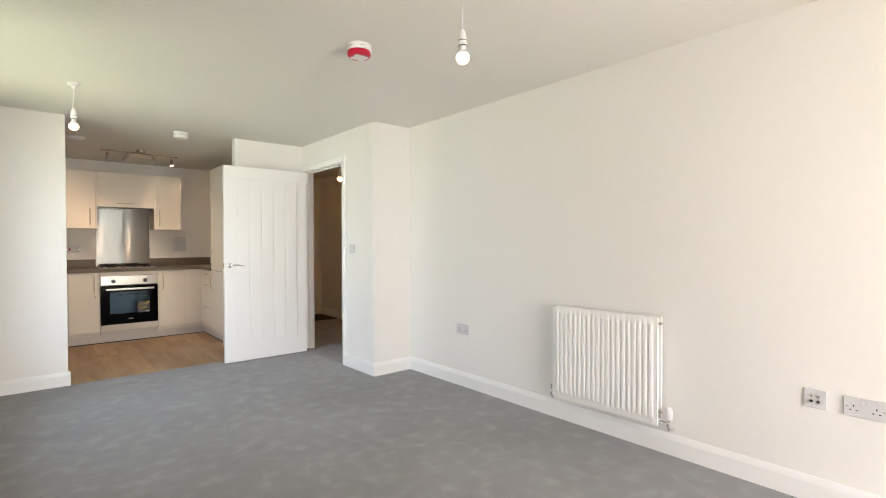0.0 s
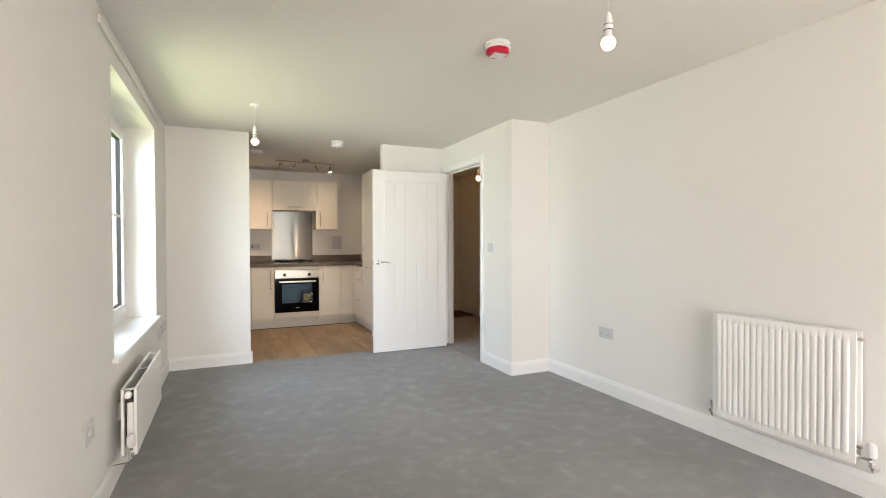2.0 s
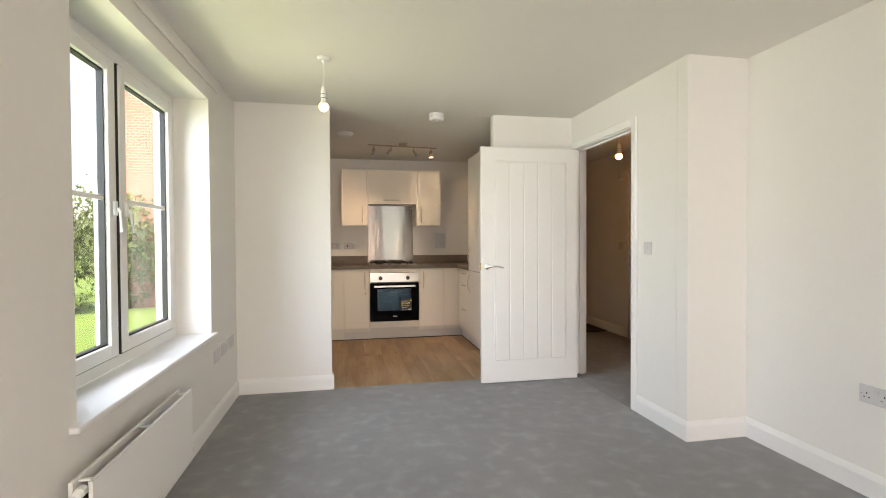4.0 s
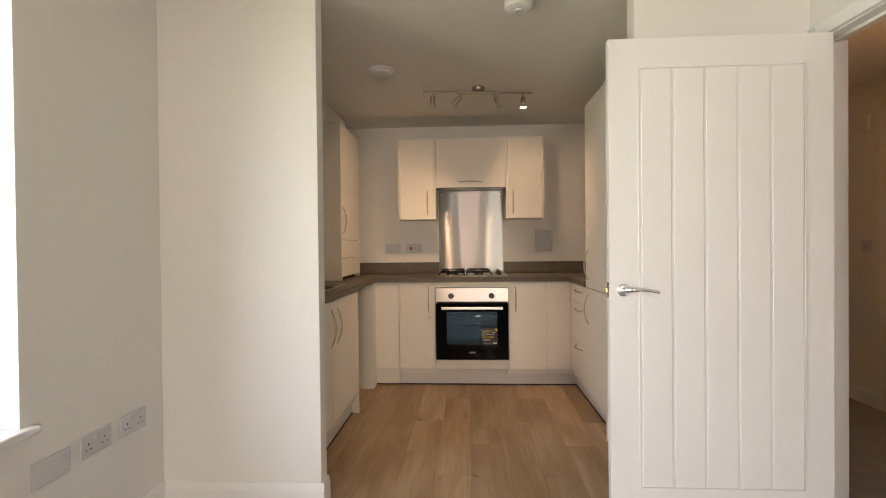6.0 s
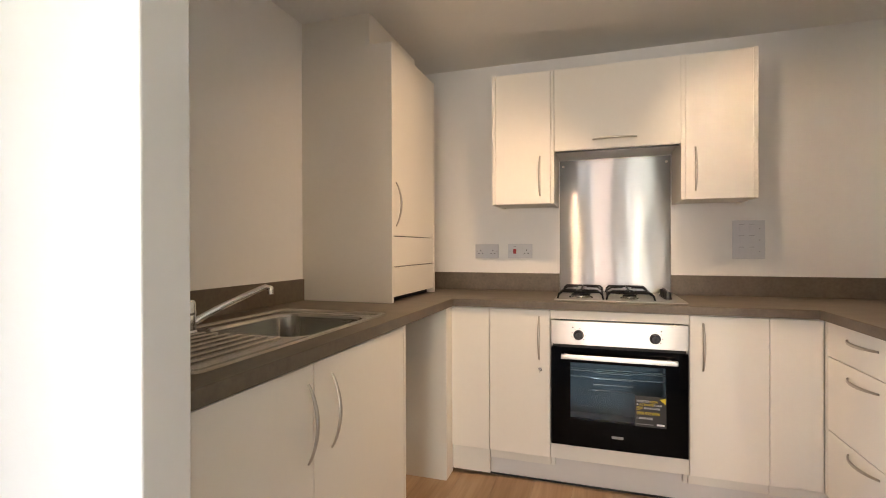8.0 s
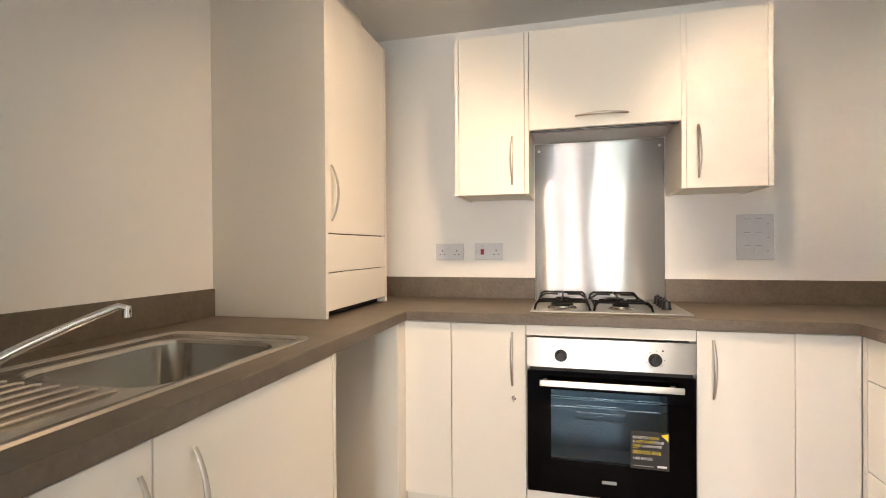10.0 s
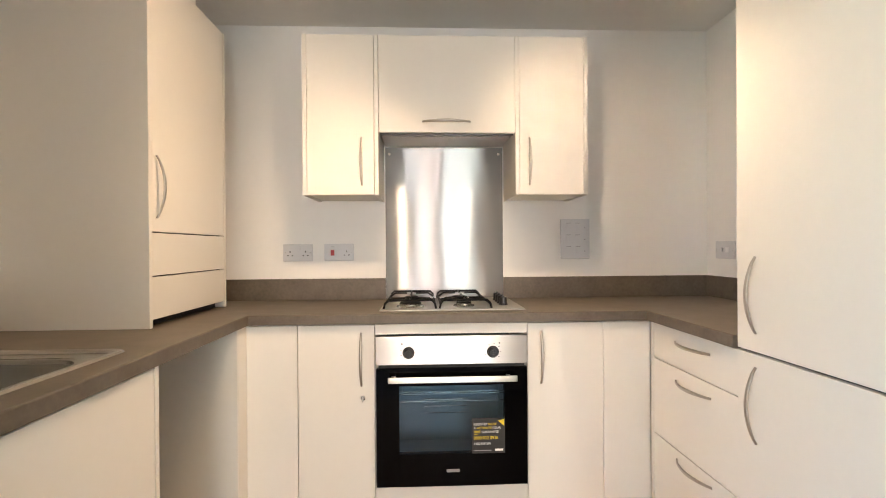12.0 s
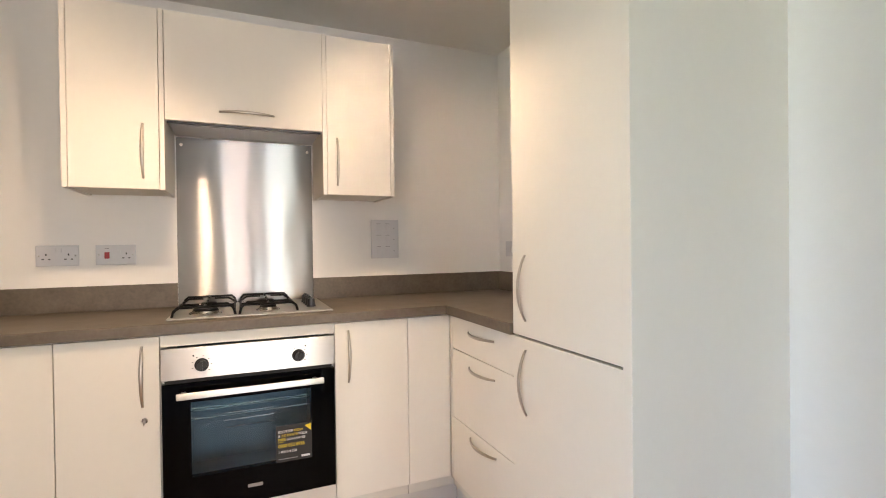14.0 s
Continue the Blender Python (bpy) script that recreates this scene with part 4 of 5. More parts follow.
# sink run
sk = cabinet("sink_cabinet", "cream two-door cabinet under the sink", (-0.3, 5.1, 0),
             [(KW + 0.002, SF - 0.02, 4.604, 4.622, 0.10, WB), (KW + 0.002, SF - 0.02, 5.711, 5.729, 0.10, WB), (KW + 0.002, SF - 0.02, 4.622, 5.711, 0.10, 0.118), (KW + 0.002, KW + 0.02, 4.622, 5.711, 0.118, 0.60)],
             [("door", (SF - 0.018, SF, 4.606, 5.1135, PLINTH, WB - 0.006), (SF, 5.088, 0.705, 90, True)),
              ("door", (SF - 0.018, SF, 5.1165, 5.7285, PLINTH, WB - 0.006), (SF, 5.203, 0.705, 90, True))])
part("side_panel", box(KW + 0.002, SF + 0.002, 5.730, 5.747, 0.0, WB - 0.001, bev=0.0015), CREAM, sk, "cream end panel down to the floor")

# plinths
structure("trim_plinth", box(-0.04, 1.640, 6.435, 6.451, 0.004, PLINTH - 0.003, bev=0.001), PLINTH_GREY, "pale grey-white plinth under the back units", "plinth")
structure("trim_plinth_right", box(1.640, 1.656, 5.322, 6.435, 0.004, PLINTH - 0.003, bev=0.001), PLINTH_GREY, "pale grey-white plinth under drawers and fridge housing", "plinth")
structure("trim_plinth_sink", box(SF - 0.065, SF - 0.049, 4.604, 5.729, 0.004, PLINTH - 0.003, bev=0.001), PLINTH_GREY, "pale grey-white plinth under the sink unit", "plinth")
for x0, x1, y0, y1 in ((-0.04, 1.640, 6.429, 6.435), (1.634, 1.640, 5.322, 6.429), (SF - 0.049, SF - 0.043, 4.604, 5.729)):
    structure("trim_plinth_foot", box(x0, x1, y0, y1, 0.0004, 0.008), DARK, "dark strip along the foot of the plinth", "seal")

# worktop, one U-shaped run with cut-outs for the sink
SX0, SX1, SY0, SY1 = -0.575, -0.090, 4.790, 5.740
WL, WR, WF = -0.008, 1.565, 6.358
cut = 0.012
wt = thing("worktop", "taupe stone-effect laminate worktop round three sides", "worktop", at=(0.7, 6.6, WB), group="")


def sheet_bm(xs, ys, z0, z1, holes=()):
    """A slab over a grid of cells, left out where holes say."""
    bm, vs = bmesh.new(), {}

    def v(i, j, k):
        if (i, j, k) not in vs:
            vs[i, j, k] = bm.verts.new((xs[i], ys[j], (z0, z1)[k]))
        return vs[i, j, k]

    cells = {(i, j) for i in range(len(xs) - 1) for j in range(len(ys) - 1)} - set(holes)
    for i, j in sorted(cells):
        for k in (0, 1):
            bm.faces.new((v(i, j, k), v(i + 1, j, k), v(i + 1, j + 1, k), v(i, j + 1, k)))
        for di, dj, a, b in ((-1, 0, (i, j), (i, j + 1)), (1, 0, (i + 1, j), (i + 1, j + 1)), (0, -1, (i, j), (i + 1, j)), (0, 1, (i, j + 1), (i + 1, j + 1))):
            if (i + di, j + dj) not in cells:
                bm.faces.new((v(*a, 0), v(*b, 0), v(*b, 1), v(*a, 1)))
    bmesh.ops.recalc_face_normals(bm, faces=bm.faces)
    rim = [e for e in bm.edges if e.calc_face_angle(0) > 1 and all(abs(w.co.z - z1) < 1e-6 for w in e.verts)]
    bmesh.ops.bevel(bm, geom=rim, offset=0.004, segments=3, affect="EDGES", profile=0.5)
    return bm


part("slab", sheet_bm((KW, SX0 + cut, SX1 - cut, WL, WR, KE), (4.602, SY0 + cut, SY1 - cut, 5.826, WF, KN), WB, WT,
                      {(1, 1)} | {(3, j) for j in range(4)} | {(4, j) for j in range(3)}), WORKTOP, wt)
for x0, x1, y0, y1 in ((KW, KW + 0.012, 4.602, 6.069), (KW, 0.483, KN - 0.012, KN), (1.077, KE - 0.012, KN - 0.012, KN), (KE - 0.012, KE, 5.826, KN)):
    part("upstand", box(x0, x1, y0, y1, WT + 0.0005, 1.010, bev=0.001), WORKTOP, wt, "taupe laminate upstand")

# wall units
UF, U0, U1 = 6.582, 1.395, 2.096
uc = cabinet("wall_cabinet", "cream wall cabinet with one bow handle", (0.315, 6.75, U0),
             [(0.170, 0.460, UF + 0.026, KN - 0.002, U0 + 0.004, U1 - 0.003)], [("door", (0.1695, 0.4595, UF, UF + 0.018, U0, U1 - 0.002), (0.406, UF, 1.541))], group="wall units")
part("side_panel", box(0.150, 0.168, UF, KN - 0.001, U0 - 0.001, U1, bev=0.001), CREAM, uc)
part("side_panel", box(0.4615, 0.4785, UF, KN - 0.001, U0 - 0.001, U1, bev=0.001), CREAM, uc)
uc = cabinet("wall_cabinet", "cream wall cabinet with one bow handle", (1.245, 6.75, U0),
             [(1.103, 1.389, UF + 0.026, KN - 0.002, U0 + 0.004, U1 - 0.003)], [("door", (1.1015, 1.3885, UF, UF + 0.018, U0, U1 - 0.002), (1.145, UF, 1.541))], group="wall units")
part("side_panel", box(1.390, 1.408, UF, KN - 0.001, U0 - 0.001, U1, bev=0.001), CREAM, uc)
part("side_panel", box(1.083, 1.1000, UF, KN - 0.001, U0 - 0.001, U1, bev=0.001), CREAM, uc)
hood = cabinet("hood_cabinet", "cream lift-up cabinet over the cooker hood", (0.78, 6.75, 1.67),
               [(0.481, 1.081, UF + 0.026, KN - 0.002, 1.700, U1 - 0.003)], [("door", (0.4805, 1.0815, UF, UF + 0.018, 1.668, U1 - 0.002), (0.778, UF, 1.716, 0, False))], group="wall units")
ch = thing("cooker_hood", "grey steel built-in cooker hood", "cooker hood", at=(0.78, 6.75, 1.66))
part("canopy", box(0.484, 1.078, UF + 0.022, KN - 0.004, 1.672, 1.699, bev=0.002), PLASTIC_GREY, ch)
part("front_lip", box(0.484, 1.078, UF + 0.020, UF + 0.032, 1.662, 1.6715, bev=0.002), BLACK_PLASTIC, ch)
for i in range(2):
    part("grease_filter", box(0.52 + i * 0.27, 0.77 + i * 0.27, 6.66, 6.87, 1.668, 1.6715, bev=0.001), PLASTIC_GREY, ch)

# tall wall unit that boxes in the boiler
bo = cabinet("boiler_housing", "tall cream wall unit standing on the worktop, one door", (-0.44, 6.35, WT),
             [(KW + 0.001, -0.242, 6.090, 6.660, 0.935, 2.128)],
             [("door", (-0.238, -0.220, 6.0915, 6.6585, 1.2215, 2.128), (-0.220, 6.118, 1.372, 90, True)),
              ("drawer_front", (-0.238, -0.220, 6.0915, 6.6585, 1.0745, 1.2175), None),
              ("drawer_front", (-0.238, -0.220, 6.0915, 6.6585, 0.930, 1.0705), None)])
part("side_panel", box(KW + 0.0005, -0.218, 6.070, 6.089, WT + 0.0005, 2.130, bev=0.0015), CREAM, bo)
part("side_panel", box(-0.262, -0.218, 6.6605, 6.6785, WT + 0.0005, 2.130, bev=0.0015), CREAM, bo)
# dark block fills the recess to draw its shade
part("shadow_gap", box(-0.30, -0.262, 6.090, 6.660, WT + 0.0005, 0.93), DARK, bo, "dark block painting the shade in the recess under the unit")
part("top_filler", box(KW + 0.0005, -0.334, 6.074, 6.660, 2.131, CEIL - 0.001, bev=0.001), CREAM, bo, "cream boxing up to the ceiling")

# dark strips behind the front's gaps, coloured as their shade
for z in (1.0725, 1.2195):
    part("shadow_line", box(-0.2415, -0.2385, 6.0915, 6.6585, z - 0.006, z + 0.006), DARK, bo)
# splashback, sockets
sp = thing("splashback", "brushed stainless steel splashback behind the hob", "splashback", at=(0.78, KN, WT))
part("sheet", box(0.484, 1.076, KN - 0.009, KN - 0.001, WT + 0.001, 1.667, bev=0.0012), STEEL_SHEET, sp)
for x in (0.505, 1.055):
    for z in (1.645,):
        part("screw_cap", lathe([(0, 0), (0.007, 0), (0.006, 0.003), (0, 0.004)], 14, pose(x, KN - 0.009, z - 0.012, 90, 0, 0)), SPOT_NICKEL, sp)
wall_plate("double_socket", 0.047, KN, 1.141, 0, 0.146, 0.086, "white double socket above the worktop", "socket", "double", "wall sockets")
wall_plate("cooker_switch", 0.251, KN, 1.142, 0, 0.146, 0.086, "white cooker control plate with a red rocker and socket", "socket", "cooker")
wall_plate("appliance_switches", 1.448, KN, 1.202, 0, 0.150, 0.203, "white upright grid plate of appliance switches", "switch panel", "grid")
wall_plate("fused_spur", KE, 6.745, 1.141, -90, 0.146, 0.086, "white fused spur on the kitchen side wall", "socket", "spur")


def oven(x0, x1, y, z0, z1):
    """A built-in single oven; its front stands at y."""
    o = thing("oven", "built-in electric oven with steel fascia and black glass door", "oven", at=((x0 + x1) / 2, y + 0.3, z0))
    cx = (x0 + x1) / 2
    part("cavity_shell", box(x0 + 0.021, x1 - 0.021, y + 0.30, y + 0.31, z0 + 0.01, z1 - 0.01), OVEN_INSIDE, o)
    fas = part("fascia", box(x0, x1, y, y + 0.022, 0.7045, z1, bev=0.002), STEEL, o, "brushed steel control fascia")
    for kx in (0.611, 0.942):
        k = part("knob", lathe([(0, 0), (0.0235, 0), (0.0235, 0.004), (0.019, 0.006), (0.0175, 0.022), (0.015, 0.025), (0, 0.025)], 24, pose(kx, y, 0.752, 90, 0, 0)), BLACK_PLASTIC, fas, "black control knob")
        part("pointer", box(kx - 0.0035, kx + 0.0035, y - 0.031, y - 0.024, 0.735, 0.769, bev=0.001), BLACK_PLASTIC, k)
        for a in range(7):
            ang = radians(200 - a * 40)
            px, pz = kx + 0.031 * math.cos(ang), 0.752 + 0.031 * math.sin(ang)
            part("dial_mark", box(px - 0.0026, px + 0.0026, y - 0.0004, y + 0.001, pz - 0.0009, pz + 0.0009), PRINT_BLACK, fas)
    for lx in (0.585, 0.968):
        part("indicator", lathe([(0, 0), (0.0032, 0), (0.0032, 0.002), (0, 0.002)], 10, pose(lx, y, 0.786, 90, 0, 0)), BLACK_PLASTIC, fas)
    part("vent_slot", box(x0 + 0.01, x1 - 0.01, y + 0.012, y + 0.03, 0.690, 0.704), DARK, o)
    w0, w1, v0, v1 = 0.573, 0.986, 0.354, 0.621
    door = box(x0 + 0.002, w0, y + 0.001, y + 0.028, z0, 0.690, bev=0.002)
    add_box(door, w1, x1 - 0.002, y + 0.001, y + 0.028, z0, 0.690, bev=0.002)
    add_box(door, w0, w1, y + 0.001, y + 0.028, z0, v0)
    add_box(door, w0, w1, y + 0.001, y + 0.028, v1, 0.690)
    d = part("oven_door", door, BLACK_GLASS, o, "black glass oven door")
    part("door_window", box(w0, w1, y + 0.002, y + 0.005, v0, v1), OVEN_WINDOW, d, "tinted glass window")
    cav = bmesh.new()
    for b in ((w0 - 0.02, w1 + 0.02, y + 0.29, y + 0.30, v0 - 0.06, v1 + 0.03), (w0 - 0.03, w0 - 0.02, y + 0.03, y + 0.30, v0 - 0.06, v1 + 0.03),
              (w1 + 0.02, w1 + 0.03, y + 0.03, y + 0.30, v0 - 0.06, v1 + 0.03), (w0 - 0.02, w1 + 0.02, y + 0.03, y + 0.30, v0 - 0.07, v0 - 0.06), (w0 - 0.02, w1 + 0.02, y + 0.03, y + 0.30, v1 + 0.03, v1 + 0.04)):
        add_box(cav, *b)
    part("cavity", cav, OVEN_INSIDE, o, "enamelled oven cavity coloured blue-grey for reflected daylight")
    rk = bmesh.new()
    for z, yy in ((0.585, y + 0.045), (0.572, y + 0.06), (0.545, y + 0.05)):
        add_tube(rk, [(w0 - 0.015, yy, z), (w1 + 0.015, yy, z)], 0.0022, 8)
    for i in range(14):
        x = w0 + 0.01 + i * 0.03
        add_tube(rk, [(x, y + 0.045, 0.585), (x, y + 0.27, 0.585)], 0.0014, 6)
    part("wire_shelf", rk, CHROME, o, "chrome wire shelf")
    rails = bmesh.new()
    for z in (0.51, 0.48, 0.45, 0.42):
        add_tube(rails, [(w0 + 0.10, y + 0.28, z), (w1 - 0.12, y + 0.28, z)], 0.0026, 6)
    part("shelf_rails", rails, CHROME, o)
    hb = part("door_handle", box(0.533, 1.031, y - 0.046, y - 0.034, 0.644, 0.666, bev=0.003), STEEL, d, "flat brushed steel bar handle")
    for hx in (0.552, 1.000):
        part("handle_post", box(hx - 0.008, hx + 0.008, y - 0.034, y + 0.002, 0.648, 0.662, bev=0.002), STEEL, hb)
    part("badge", box(0.757, 0.808, y + 0.0002, y + 0.002, 0.281, 0.293), PRINT_GREY, d, "small grey maker's badge")
    st = part("sticker", box(0.857, 0.988, y + 0.0004, y + 0.0024, 0.352, 0.490), PRINT_BLACK, d, "black and yellow guarantee sticker")
    sx, f = 0.864, y + 0.0001
    rows = (("REGISTER", PRINT_WHITE, 0.864, 0.462), ("NOW", PRINT_YELLOW, 0.921, 0.462), ("&", PRINT_WHITE, 0.864, 0.447), ("ACTIVATE", PRINT_YELLOW, 0.876, 0.447), ("YOUR", PRINT_WHITE, 0.936, 0.447),
            ("FREE", PRINT_YELLOW, 0.864, 0.432), ("GUARANTEE", PRINT_WHITE, 0.895, 0.432))
    for word, mat, wx, wz in rows:
        letters("lettering", word, 0.0165 if len(word) < 9 else 0.0150, mat, st, Matrix.Translation((wx, f, wz)) @ Matrix.Diagonal((0.78, 1, 0.85, 1)))
    letters("lettering", "0800 032 8936", 0.0215, PRINT_YELLOW, st, Matrix.Translation((0.864, f, 0.407)) @ Matrix.Diagonal((0.74, 1, 0.85, 1)))
    letters("lettering", "1 800 818 530", 0.0155, PRINT_WHITE, st, Matrix.Translation((0.864, f, 0.386)) @ Matrix.Diagonal((0.74, 1, 0.85, 1)))
    part("rule", box(0.864, 0.882, f, f + 0.001, 0.4265, 0.428), PRINT_YELLOW, st)
    part("small_print", box(0.864, 0.935, f, f + 0.001, 0.362, 0.3645), PRINT_GREY, st)
    part("logo", box(0.948, 0.980, f, f + 0.001, 0.361, 0.369), PRINT_WHITE, st)
    tri = bmesh.new()
    v = [tri.verts.new(p) for p in ((0.960, f, 0.480), (0.985, f, 0.486), (0.985, f, 0.458))]
    tri.faces.new(v)
    part("corner_flash", tri, PRINT_YELLOW, st)
    return o


oven(0.4825, 1.0795, 6.348, 0.2265, 0.8165)


def hob(x0, x1, y0, y1, z):
    h = thing("gas_hob", "steel gas hob with black pan supports", "hob", at=((x0 + x1) / 2, (y0 + y1) / 2, z))
    part("tray", box(x0, x1, y0, y1, z, z + 0.007, bev=0.003), HOB_STEEL, h, "satin steel hob tray")
    zt = z + 0.007
    for bx, by, r in ((0.615, 6.54, 0.048), (0.615, 6.77, 0.034), (0.845, 6.54, 0.034), (0.845, 6.77, 0.040)):
        b = part("burner", lathe([(0, zt), (r + 0.012, zt), (r + 0.010, zt + 0.004), (r, zt + 0.005), (r, zt + 0.012), (0, zt + 0.012)], 28, Matrix.Translation((bx, by, 0))), STEEL_SINK, h, "metal burner ring")
        part("burner_cap", lathe([(0, zt + 0.0125), (r * 0.92, zt + 0.0125), (r * 0.95, zt + 0.017), (r * 0.8, zt + 0.020), (0, zt + 0.020)], 28, Matrix.Translation((bx, by, 0))), BLACK, b, "black burner cap")
    for cx in (0.615, 0.845):
        g, a, b, c, d, top = bmesh.new(), cx - 0.108, cx + 0.108, 6.450, 6.872, zt + 0.035
        for yy in (c, d):
            add_tube(g, [(a, yy, zt), (a + 0.006, yy, top - 0.012), (a + 0.018, yy, top), (b - 0.018, yy, top), (b - 0.006, yy, top - 0.012), (b, yy, zt)], 0.0046, 8)
        for xx in (a + 0.004, b - 0.004):
            add_tube(g, [(xx, c, top - 0.018), (xx, d, top - 0.018)], 0.0044, 8)
        for yy in (6.54, 6.77):
            add_tube(g, [(a + 0.004, yy, top - 0.018), (a + 0.03, yy, top), (cx - 0.022, yy, top)], 0.0044, 8)
            add_tube(g, [(b - 0.004, yy, top - 0.018), (b - 0.03, yy, top), (cx + 0.022, yy, top)], 0.0044, 8)
        for y_a, y_b in ((c, 6.515), (6.565, 6.645), (6.67, 6.745), (6.795, d)):
            add_tube(g, [(cx, y_a, top), (cx, y_b, top)], 0.0044, 8)
        add_tube(g, [(a + 0.004, 6.655, top - 0.018), (b - 0.004, 6.655, top - 0.018)], 0.0044, 8)
        part("pan_support", g, BLACK, h, "black cast pan support")
    for i in range(4):
        k = part("knob", lathe([(0, zt), (0.0200, zt), (0.0190, zt + 0.006), (0.0165, zt + 0.008), (0.0155, zt + 0.032), (0.013, zt + 0.034), (0, zt + 0.034)], 20, Matrix.Translation((1.020, 6.560 + i * 0.062, 0))), BLACK_PLASTIC, h, "hob control knob")
        part("grip", box(1.016, 1.024, 6.546 + i * 0.062, 6.574 + i * 0.062, zt + 0.034, zt + 0.040, bev=0.0015), BLACK_PLASTIC, k)
    return h


hob(0.492, 1.089, 6.422, 6.885, WT + 0.0005)


def sink():
    """An inset steel sink: rim, round-cornered bowl, ribbed drainer."""
    s = thing("sink", "inset stainless steel sink with ribbed drainer", "sink", at=(-0.32, 5.23, WT))
    z = WT + 0.0035

    def ring(bm, x0, x1, y0, y1, zz, r, n=6):
        vs = []
        for cx, cy, a0 in ((x1 - r, y1 - r, 0), (x0 + r, y1 - r, 90), (x0 + r, y0 + r, 180), (x1 - r, y0 + r, 270)):
            for i in range(n):
                a = radians(a0 + 90 * i / (n - 1))
                vs.append(bm.verts.new((cx + r * math.cos(a), cy + r * math.sin(a), zz)))
        return vs

    def skin(bm, a, b):
        for i in range(len(a)):
            j = (i + 1) % len(a)
            bm.faces.new((a[i], a[j], b[j], b[i]))

    bm = bmesh.new()
    outer = ring(bm, SX0 - 0.004, SX1 + 0.004, SY0 - 0.004, SY1 + 0.004, WT + 0.0005, 0.03)
    lip = ring(bm, SX0, SX1, SY0, SY1, z + 0.002, 0.028)
    inner = ring(bm, SX0 + 0.018, SX1 - 0.018, SY0 + 0.018, SY1 - 0.018, z + 0.001, 0.022)
    well = ring(bm, SX0 + 0.024, SX1 - 0.024, SY0 + 0.024, SY1 - 0.024, z - 0.004, 0.02)
    for a, b in ((outer, lip), (lip, inner), (inner, well)):
        skin(bm, a, b)
    part("rim", bm, STEEL_SINK, s, "satin steel rim")
    bx0, bx1, by0, by1 = -0.505, -0.132, 5.220, 5.655
    bm = bmesh.new()
    deck = z - 0.004
    r0 = ring(bm, bx0 - 0.012, bx1 + 0.012, by0 - 0.012, by1 + 0.012, deck, 0.085, 8)
    r1 = ring(bm, bx0 - 0.004, bx1 + 0.004, by0 - 0.004, by1 + 0.004, deck - 0.003, 0.080, 8)
    r2 = ring(bm, bx0, bx1, by0, by1, deck - 0.012, 0.075, 8)
    r3 = ring(bm, bx0 + 0.012, bx1 - 0.012, by0 + 0.012, by1 - 0.012, deck - 0.125, 0.065, 8)
    r4 = ring(bm, bx0 + 0.035, bx1 - 0.035, by0 + 0.035, by1 - 0.035, deck - 0.150, 0.05, 8)
    for a, b in ((r0, r1), (r1, r2), (r2, r3), (r3, r4)):
        skin(bm, a, b)
    bm.faces.new(r4)
    bowl = part("bowl", bm, STEEL_SINK, s, "deep round-cornered bowl")
    part("waste", lathe([(0, 0.004), (0.02, 0.004), (0.036, 0.003), (0.040, 0), (0, 0)], 24, Matrix.Translation(((bx0 + bx1) / 2, (by0 + by1) / 2, deck - 0.1495))), CHROME, bowl, "chrome waste")
    # the flat deck round the bowl, and the drainer with raised ribs
    strips = []
    for b in ((SX0 + 0.024, bx0 - 0.010, by0 - 0.010, by1 + 0.010), (bx1 + 0.010, SX1 - 0.024, by0 - 0.010, by1 + 0.010),
              (SX0 + 0.024, SX1 - 0.024, by1 + 0.010, SY1 - 0.024), (SX0 + 0.024, SX1 - 0.024, SY0 + 0.024, by0 - 0.010)):
        strips.append(part("deck_strip", box(*b, deck - 0.003, deck), STEEL_SINK, s))
    for cx, cy, a0 in ((bx1, by1, 0), (bx0, by1, 90), (bx0, by0, 180), (bx1, by0, 270)):
        sx, sy = (1 if cx == bx1 else -1), (1 if cy == by1 else -1)
        ox, oy, r = cx + sx * 0.011, cy + sy * 0.011, 0.085
        bm = bmesh.new()
        fan = [bm.verts.new((ox, oy, deck - 0.0002))] + [bm.verts.new((ox - sx * r + r * math.cos(radians(a0 + 90 * i / 7)), oy - sy * r + r * math.sin(radians(a0 + 90 * i / 7)), deck - 0.0002)) for i in range(8)]
        for i in range(1, 8):
            bm.faces.new((fan[0], fan[i], fan[i + 1]))
        part("bowl_corner", bm, STEEL_SINK, bowl)
    dk = strips[-1]
    for i in range(8):
        x = SX0 + 0.075 + i * 0.046
        part("drainer_rib", tube([(x, SY0 + 0.045, deck - 0.002), (x, SY0 + 0.06, deck + 0.0005), (x, by0 - 0.045, deck + 0.0005), (x, by0 - 0.03, deck - 0.002)], 0.0062, 10, flat=0.45), STEEL_SINK, dk)
    return s


sink()


